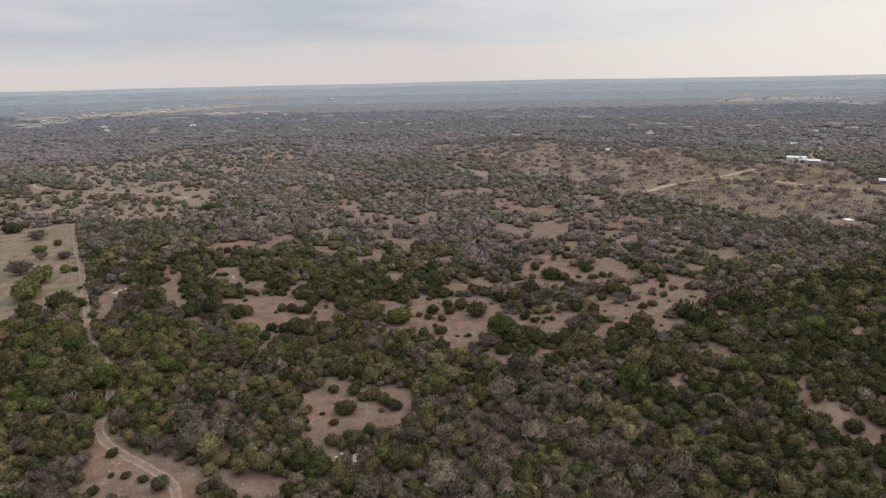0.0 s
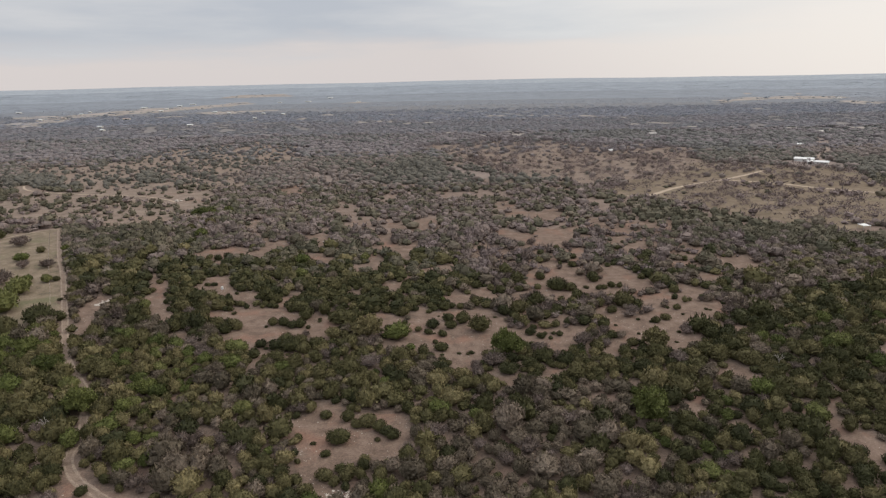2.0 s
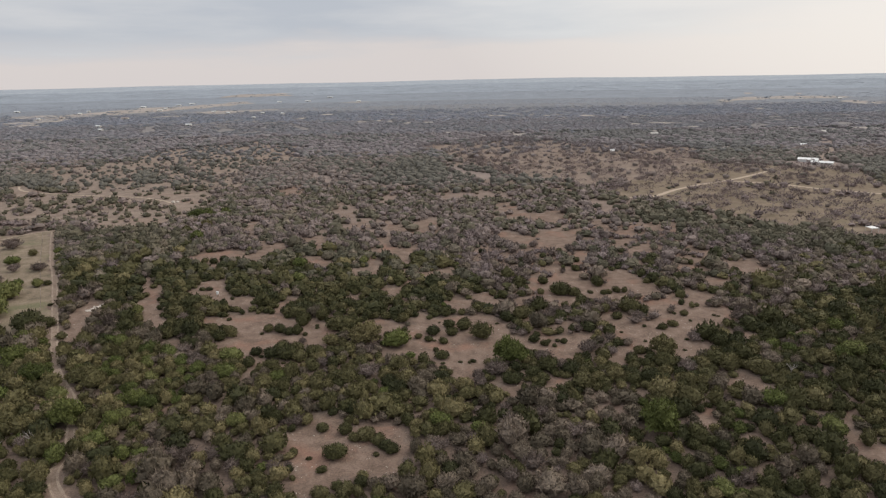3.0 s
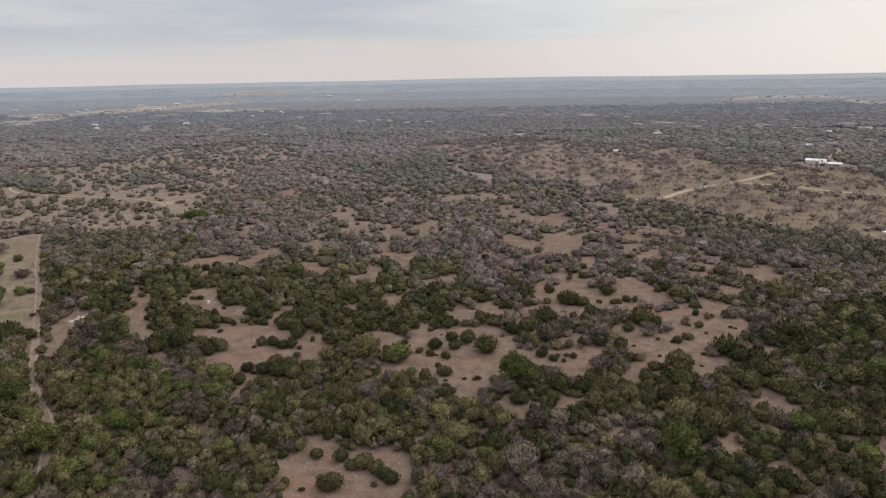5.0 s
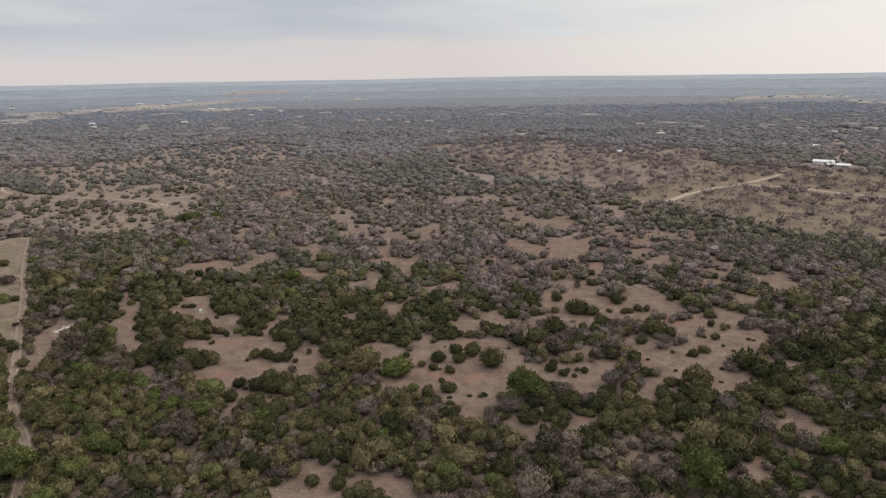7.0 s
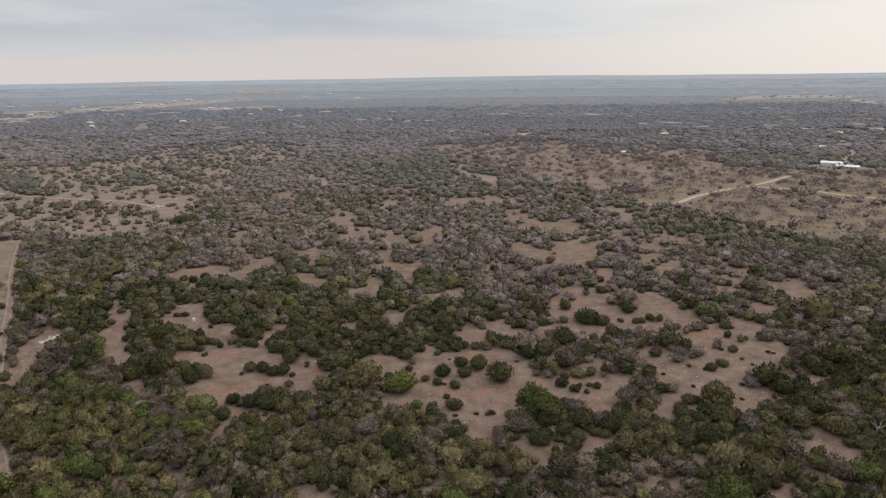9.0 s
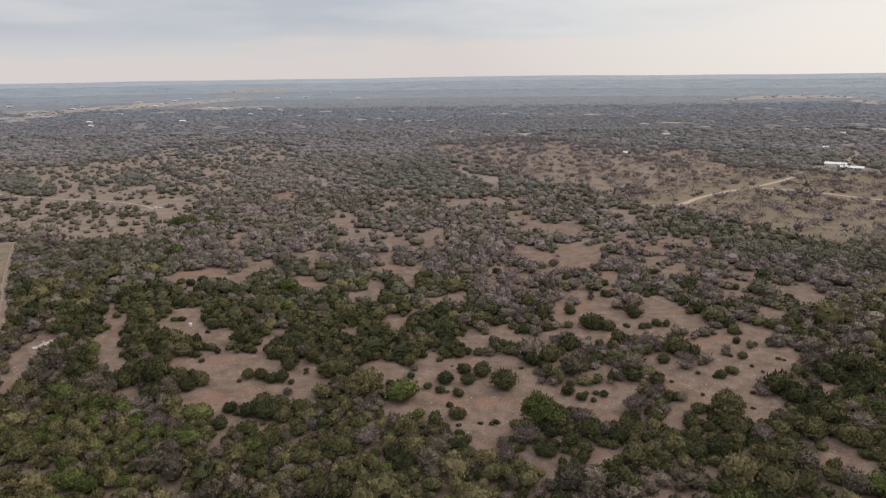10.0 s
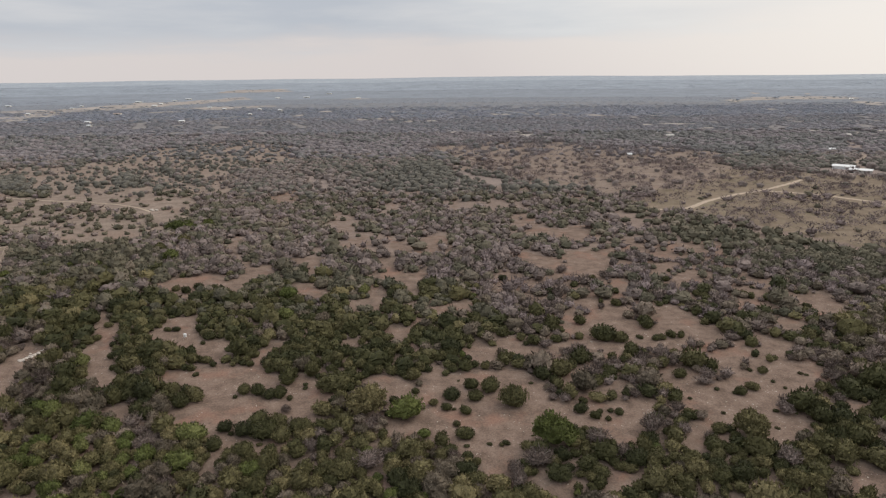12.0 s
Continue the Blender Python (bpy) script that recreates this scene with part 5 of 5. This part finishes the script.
def box(bm, x0, x1, y0, y1, z0, z1):
    v = [bm.verts.new((x, y, z)) for x in (x0, x1) for y in (y0, y1) for z in (z0, z1)]
    for f in ((0, 1, 3, 2), (4, 6, 7, 5), (0, 4, 5, 1), (2, 3, 7, 6), (0, 2, 6, 4), (1, 5, 7, 3)):
        bm.faces.new([v[i] for i in f])
    return bm


def gable(bm, w, d, z0, rise, thick=0.18, over=0.5):
    """A pitched roof over a plan of w by d, ridge along y, with real thickness."""
    w, d = w / 2 + over, d / 2 + over
    rows = []
    for y in (-d, d):
        rows.append([bm.verts.new(q) for q in ((-w, y, z0), (0, y, z0 + rise), (w, y, z0), (w, y, z0 - thick), (0, y, z0 + rise - thick), (-w, y, z0 - thick))])
    a, b = rows
    for i in range(6):
        j = (i + 1) % 6
        bm.faces.new((a[i], b[i], b[j], a[j]))
    bm.faces.new((a[0], a[1], a[4], a[5]))
    bm.faces.new((a[1], a[2], a[3], a[4]))
    bm.faces.new((b[1], b[0], b[5], b[4]))
    bm.faces.new((b[2], b[1], b[4], b[3]))
    return bm


def shell(bm, w, d, high, rise):
    """Walls with gable ends."""
    w, d = w / 2, d / 2
    ends = []
    for y in (-d, d):
        ends.append([bm.verts.new(q) for q in ((-w, y, -0.5), (w, y, -0.5), (w, y, high), (0, y, high + rise), (-w, y, high))])
    a, b = ends
    bm.faces.new(a[::-1])
    bm.faces.new(b)
    for i in range(5):
        j = (i + 1) % 5
        bm.faces.new((a[i], a[j], b[j], b[i]))
    return bm


def building(name, label, category, x, y, turn, w, d, high, rise, wall_mat, roof_mat, doors=(), windows=()):
    """A house or barn: walls, roof, doors and windows set into its long west side."""
    root = tagged(new(name), label, category)
    part("wall", shell(bmesh.new(), w, d, high, rise), wall_mat, root)
    part("roof", gable(bmesh.new(), w, d, high + 0.12, rise), roof_mat, root)
    # a near-black slab stands for the shade inside each open doorway
    for at, wide, top in doors:
        part("door", box(bmesh.new(), -w / 2 - 0.04, -w / 2 + 0.1, at - wide / 2, at + wide / 2, 0, top), DARK, root)
    for at in windows:
        win = part("window", box(bmesh.new(), -w / 2 - 0.05, -w / 2 + 0.1, at - 0.7, at + 0.7, 1.0, 2.2), WALLPAINT, root)
        part("pane", box(bmesh.new(), -w / 2 - 0.06, -w / 2 + 0.05, at - 0.6, at + 0.6, 1.1, 2.1), GLASS, win)
    root.matrix_basis = pose(x, y, float(land(x, y)), 0, 0, turn)
    return root


building("metal_barn", "long white sheet-metal barn at the edge of the pasture", "barn", 337, 607, 52, 8, 16, 2.3, 1.3, WHITEMETAL, WHITEMETAL, doors=((-5.4, 3.5, 2.2),))
building("metal_shed", "low white sheet-metal shed beside a barn", "shed", 336, 583, 54, 7, 16.5, 2.5, 1.2, WALLPAINT, WHITEMETAL, doors=((5.8, 3, 2.2),), windows=(-6, -3, 0))


def carport(x, y, turn):
    root = tagged(new("carport"), "open carport with a flat white metal roof", "carport")
    bm = box(bmesh.new(), -2.2, 2.2, -2.2, 2.2, 2.3, 2.46)
    part("roof", bm, WHITEMETAL, root)
    for px in (-2.0, 2.0):
        for py in (-2.0, 2.0):
            part("post", box(bmesh.new(), px - 0.08, px + 0.08, py - 0.08, py + 0.08, -0.2, 2.3), WALLPAINT, root)
    root.matrix_basis = pose(x, y, float(land(x, y)), 2, 0, turn)


carport(220, 338, 8)


def far_house(x, y, turn, w, d, roof_mat, label, category="house"):
    w, d = w * 0.8, d * 0.8
    building("farm_house" if category == "house" else "farm_shed", label, category, x, y, turn, w, d, 2.9, 1.4, WALLPAINT, roof_mat,
             doors=((0, 1.2 if category == "house" else d * 0.3, 2.2),), windows=(-d * 0.3, d * 0.3))


far_house(397, 725, 60, 4.8, 6.6, WHITEMETAL, "small pale shed among trees", "shed")
far_house(179, 698, 80, 3.6, 5.0, WHITEMETAL, "small white shed on brown heath", "shed")
far_house(322, 462, 70, 4.8, 6.6, WHITEMETAL, "white-roofed shed beside a gravel road", "shed")
far_house(-613, 1168, 75, 7.2, 8.8, WHITEMETAL, "white-roofed farm house in the woods")
far_house(-668, 1265, 80, 7.2, 12.1, WHITEMETAL, "white-roofed farm house in the woods")
far_house(-493, 1265, 90, 6.0, 13.2, WHITEMETAL, "long white shed in the woods", "shed")
far_house(-750, 1541, 85, 8.4, 22.0, RUSTMETAL, "long barn with a rusty roof", "barn")
far_house(-430, 1485, 80, 6.0, 7.7, WHITEMETAL, "white-roofed farm house in the woods")
far_house(-467, 1693, 80, 7.2, 9.9, WHITEMETAL, "white-roofed farm house in the woods")
far_house(-403, 1643, 70, 7.2, 11.0, WHITEMETAL, "white-roofed farm house in the woods")
far_house(-846, 1956, 85, 9.6, 16.5, WHITEMETAL, "white-roofed house beside a stubble field")
far_house(-634, 1811, 80, 8.4, 15.4, WHITEMETAL, "white-roofed house beside a stubble field")
far_house(-1038, 2266, 80, 15.6, 24.2, WHITEMETAL, "large pale barn beside a stubble field", "barn")
far_house(-958, 2500, 85, 12.0, 27.5, WHITEMETAL, "large pale barn beside a stubble field", "barn")
far_house(-1324, 2031, 90, 8.4, 19.8, WHITEMETAL, "long white shed by a far field", "shed")
far_house(-1069, 1972, 80, 8.4, 11.0, WHITEMETAL, "white-roofed house beside a stubble field")
far_house(-537, 2600, 85, 14.4, 27.5, WHITEMETAL, "large white barn in far hazy woods", "barn")
far_house(-500, 2900, 85, 14.4, 27.5, WHITEMETAL, "large white barn in far hazy woods", "barn")
far_house(-880, 2077, 80, 9.0, 14.0, WHITEMETAL, "white-roofed house beside a stubble field")
far_house(-957, 2370, 85, 12.0, 20.0, WHITEMETAL, "large pale barn beside a stubble field", "barn")
far_house(-567, 1729, 75, 8.0, 12.0, WHITEMETAL, "white-roofed farm house in the woods")
far_house(-640, 2560, 85, 12.0, 18.0, WHITEMETAL, "white-roofed farm house in far hazy woods")
far_house(-322, 2500, 85, 12.0, 20.0, WHITEMETAL, "white-roofed farm house in far hazy woods")
far_house(-1016, 1829, 80, 8.0, 13.0, WHITEMETAL, "white-roofed house beside a stubble field")
far_house(-947, 1624, 85, 8.0, 14.0, RUSTMETAL, "rusty-roofed shed beside a stubble field", "shed")
far_house(-967, 1563, 80, 8.0, 12.0, WHITEMETAL, "white-roofed house beside a stubble field")
far_house(508, 881, 85, 6.0, 11.0, WALLPAINT, "low pale shed in the woods", "shed")
far_house(287, 894, 85, 4.8, 11.0, WALLPAINT, "low pale shed in the woods", "shed")
far_house(1189, 1967, 85, 8.4, 13.2, WHITEMETAL, "white-roofed house beside a stubble field")


# ---- small things ----
def wire_fence():
    """A fence of thin posts and four wires between the pasture and its track."""
    root = tagged(new("wire_fence"), "old wire fence on thin wooden posts beside a track", "fence")
    way = smooth([(-207, 340), (-172, 281), (-157, 256.5), (-138, 225)], 4.5)
    side = side_shift(way, 2.6)
    z = land(side[:, 0], side[:, 1])
    V, F = [], []
    stick(V, F, (0, 0, -0.3), (0, 0, 1.35), 0.07, 0.06, 5)
    post = mesh_of("post", np.vstack(V), np.array(F), [DEADWOOD])
    for (px, py), pz in zip(side, z):
        ob = new("post", post)
        ob.parent, ob.location = root, (px, py, pz)
    for high in (0.35, 0.65, 0.95, 1.25):
        V, F = [], []
        for i in range(len(side) - 1):
            stick(V, F, (*side[i], z[i] + high), (*side[i + 1], z[i + 1] + high), 0.012, 0.012, 3)
        new("wire", mesh_of("wire", np.vstack(V), np.array(F), [RUSTMETAL])).parent = root


wire_fence()


def stone_mesh(seed, sx, sy, sz):
    rng = np.random.default_rng(seed)
    v, f = BALLS[2]
    v = v * (1 + rng.uniform(-0.22, 0.12, (len(v), 1))) * np.array((sx, sy, sz))
    v[:, 2] = np.maximum(v[:, 2], -0.3 * sz)
    return mesh_of("stone", v, f, [LIMESTONE])


def game_feeder(x, y):
    root = tagged(new("game_feeder"), "white barrel game feeder on three legs", "feeder")
    bm = bmesh.new()
    bmesh.ops.create_cone(bm, cap_ends=True, segments=16, radius1=0.46, radius2=0.46, depth=0.95, matrix=pose(0, 0, 1.35))
    part("barrel", bm, WHITEMETAL, root)
    bm = bmesh.new()
    bmesh.ops.create_cone(bm, cap_ends=True, segments=16, radius1=0.50, radius2=0.12, depth=0.22, matrix=pose(0, 0, 1.93))
    part("lid", bm, WHITEMETAL, root)
    for i in range(3):
        V, F = [], []
        a = 2.1 * i
        stick(V, F, (0.75 * math.cos(a), 0.75 * math.sin(a), -0.05), (0.42 * math.cos(a), 0.42 * math.sin(a), 1.3), 0.04, 0.04)
        leg = new("leg", mesh_of("leg", np.vstack(V), np.array(F), [WALLPAINT]))
        leg.parent = root
    root.matrix_basis = pose(x, y, float(land(x, y)))


game_feeder(-87.0, 246.0)


def rubble(x, y, turn):
    """A bank of pale broken rock."""
    root = tagged(new("rock_heap"), "heap of pale broken limestone on a bare bank", "rocks")
    rng = np.random.default_rng(5)
    for i in range(34):
        s = rng.uniform(0.16, 0.50)
        ob = new("stone", stone_mesh(i, s * 1.5, s, s * 0.55))
        ob.parent = root
        ob.matrix_basis = pose(rng.normal(0, 2.4), rng.normal(0, 0.6), 0.12 * s, 0, 0, rng.uniform(0, 360))
    root.matrix_basis = pose(x, y, float(land(x, y)), 0, 0, turn)


rubble(-126.3, 232.5, 75)


def fallen_log(x, y, turn, length):
    V, F = [], []
    stick(V, F, (-length / 2, 0, 0.12), (length / 2, 0.1, 0.10), 0.16, 0.09, 7)
    stick(V, F, (length * 0.1, 0, 0.14), (length * 0.35, 0.8, 0.35), 0.07, 0.03, 5)
    ob = tagged(new("fallen_log", mesh_of("fallen_log", np.vstack(V), np.array(F), [DEADWOOD])), "bleached fallen log on bare soil", "log")
    ob.matrix_basis = pose(x, y, float(land(x, y)), 0, 0, turn)


def dead_tree(x, y, size, turn):
    """A bleached snag: a leaning trunk with bare, broken limbs."""
    rng = np.random.default_rng(int(abs(x)))
    root = tagged(new("dead_tree"), "bleached dead tree with bare broken limbs among green brush", "tree")
    V, F = [], []
    stick(V, F, (0, 0, -0.2), (0.15, 0.05, 1.2), 0.13, 0.10, 6)
    new("trunk", mesh_of("trunk", np.vstack(V), np.array(F), [BLEACHED])).parent = root
    for i in range(7):
        V, F = [], []
        a, z = 0.9 * i + rng.uniform(-0.3, 0.3), rng.uniform(0.7, 1.2)
        mid_ = (0.15 + 0.7 * math.cos(a), 0.05 + 0.7 * math.sin(a), z + rng.uniform(0.6, 1.1))
        tip = (mid_[0] + rng.uniform(0.4, 0.9) * math.cos(a + 0.5), mid_[1] + rng.uniform(0.4, 0.9) * math.sin(a + 0.5), mid_[2] + rng.uniform(0.2, 0.8))
        stick(V, F, (0.12, 0.04, z), mid_, 0.075, 0.05, 5)
        stick(V, F, mid_, tip, 0.05, 0.02, 4)
        stick(V, F, mid_, (mid_[0] + rng.uniform(-0.5, 0.5), mid_[1] + rng.uniform(-0.5, 0.5), mid_[2] + 0.6), 0.04, 0.015, 4)
        new("limb", mesh_of("limb", np.vstack(V), np.array(F), [BLEACHED])).parent = root
    root.matrix_basis = pose(x, y, float(land(x, y)), 0, 0, turn) @ Matrix.Scale(size, 4)


BLEACHED = plain("bleached_wood", (0.29, 0.26, 0.235), 0.9)
for spot in ((95, 181, 1.25, 20), (-97, 149, 1.3, 110), (-5, 242, 0.8, 40), (100, 261, 1.4, 200), (-103, 146, 1.2, 300)):
    dead_tree(*spot)
fallen_log(-81.5, 308.0, 45, 6.5)
fallen_log(38.0, 150.5, -30, 4.5)
for i, (bx, by, bs) in enumerate(((-122.7, 208.0, 0.6), (-116.2, 207.5, 0.7), (-117.4, 208.3, 0.45), (-61.4, 323.0, 0.7), (-58.0, 325.0, 0.6), (-187.0, 448.0, 1.5), (-184.5, 449.0, 1.1))):
    ob = tagged(new("boulder", stone_mesh(50 + i, bs * 1.2, bs, bs * 0.8)), "pale limestone boulder on dry soil", "rock")
    ob.location = (bx, by, float(land(bx, by)) + 0.2 * bs)


def clearing_points(rng, per, reach=300):
    """Random points on the bare soil of the clearings."""
    X, Y = [], []
    for outline in CLEAR:
        if outline[:, 1].min() > reach:
            continue
        lo, hi = outline.min(0), outline.max(0)
        n = int(np.prod(hi - lo) * per)
        x, y = rng.uniform(lo[0], hi[0], n), rng.uniform(lo[1], hi[1], n)
        s = inside(x, y, outline)
        X.append(x[s])
        Y.append(y[s])
    return np.concatenate(X), np.concatenate(Y)


def build_clearing_cover():
    rng = np.random.default_rng(21)
    x, y = clearing_points(rng, 0.42)
    tips = np.array([(1, 0, 0.1), (0.1, 0.9, 0), (-0.9, 0.2, 0), (0, -1, 0.1), (0.1, 0, 0.8), (0, 0, -0.5)])
    lump = (tips, np.array([(0, 1, 4), (1, 2, 4), (2, 3, 4), (3, 0, 4), (1, 0, 5), (2, 1, 5), (3, 2, 5), (0, 3, 5)]), np.full(6, 0.5))
    keep = np.sin(x * 0.31 + np.sin(y * 0.2)) * np.sin(y * 0.37) > 0.1
    x, y = x[keep], y[keep]
    mass("loose_stones", PEBBLE, [lump], x, y, np.clip(rng.lognormal(-2.1, 0.5, len(x)), 0.05, 0.4), np.full(len(x), 0.55), "loose pale limestone pebbles on the soil", "stones")
    n = 260
    x, y = rng.normal(-22, 2.6, n), rng.normal(127, 0.9, n)
    mass("broken_rock", LIMESTONE, [lump], x, y, np.clip(rng.lognormal(-1.7, 0.5, n), 0.07, 0.5), np.full(n, 0.5), "pale broken limestone in a washed-out gully", "stones")
    x, y = clearing_points(rng, 0.22)
    tuft = [twig_arrays(70 + j, 16, 0.06) for j in range(4)]
    mass("grass_tufts", STRAW, tuft, x, y, rng.uniform(0.12, 0.42, len(x)), np.full(len(x), 0.6), "low dry grass tufts on bare soil", "grass")


STRAW = foliage("dry_straw", [(0.0, (0.13, 0.10, 0.07)), (1.0, (0.22, 0.175, 0.12))])
build_clearing_cover()
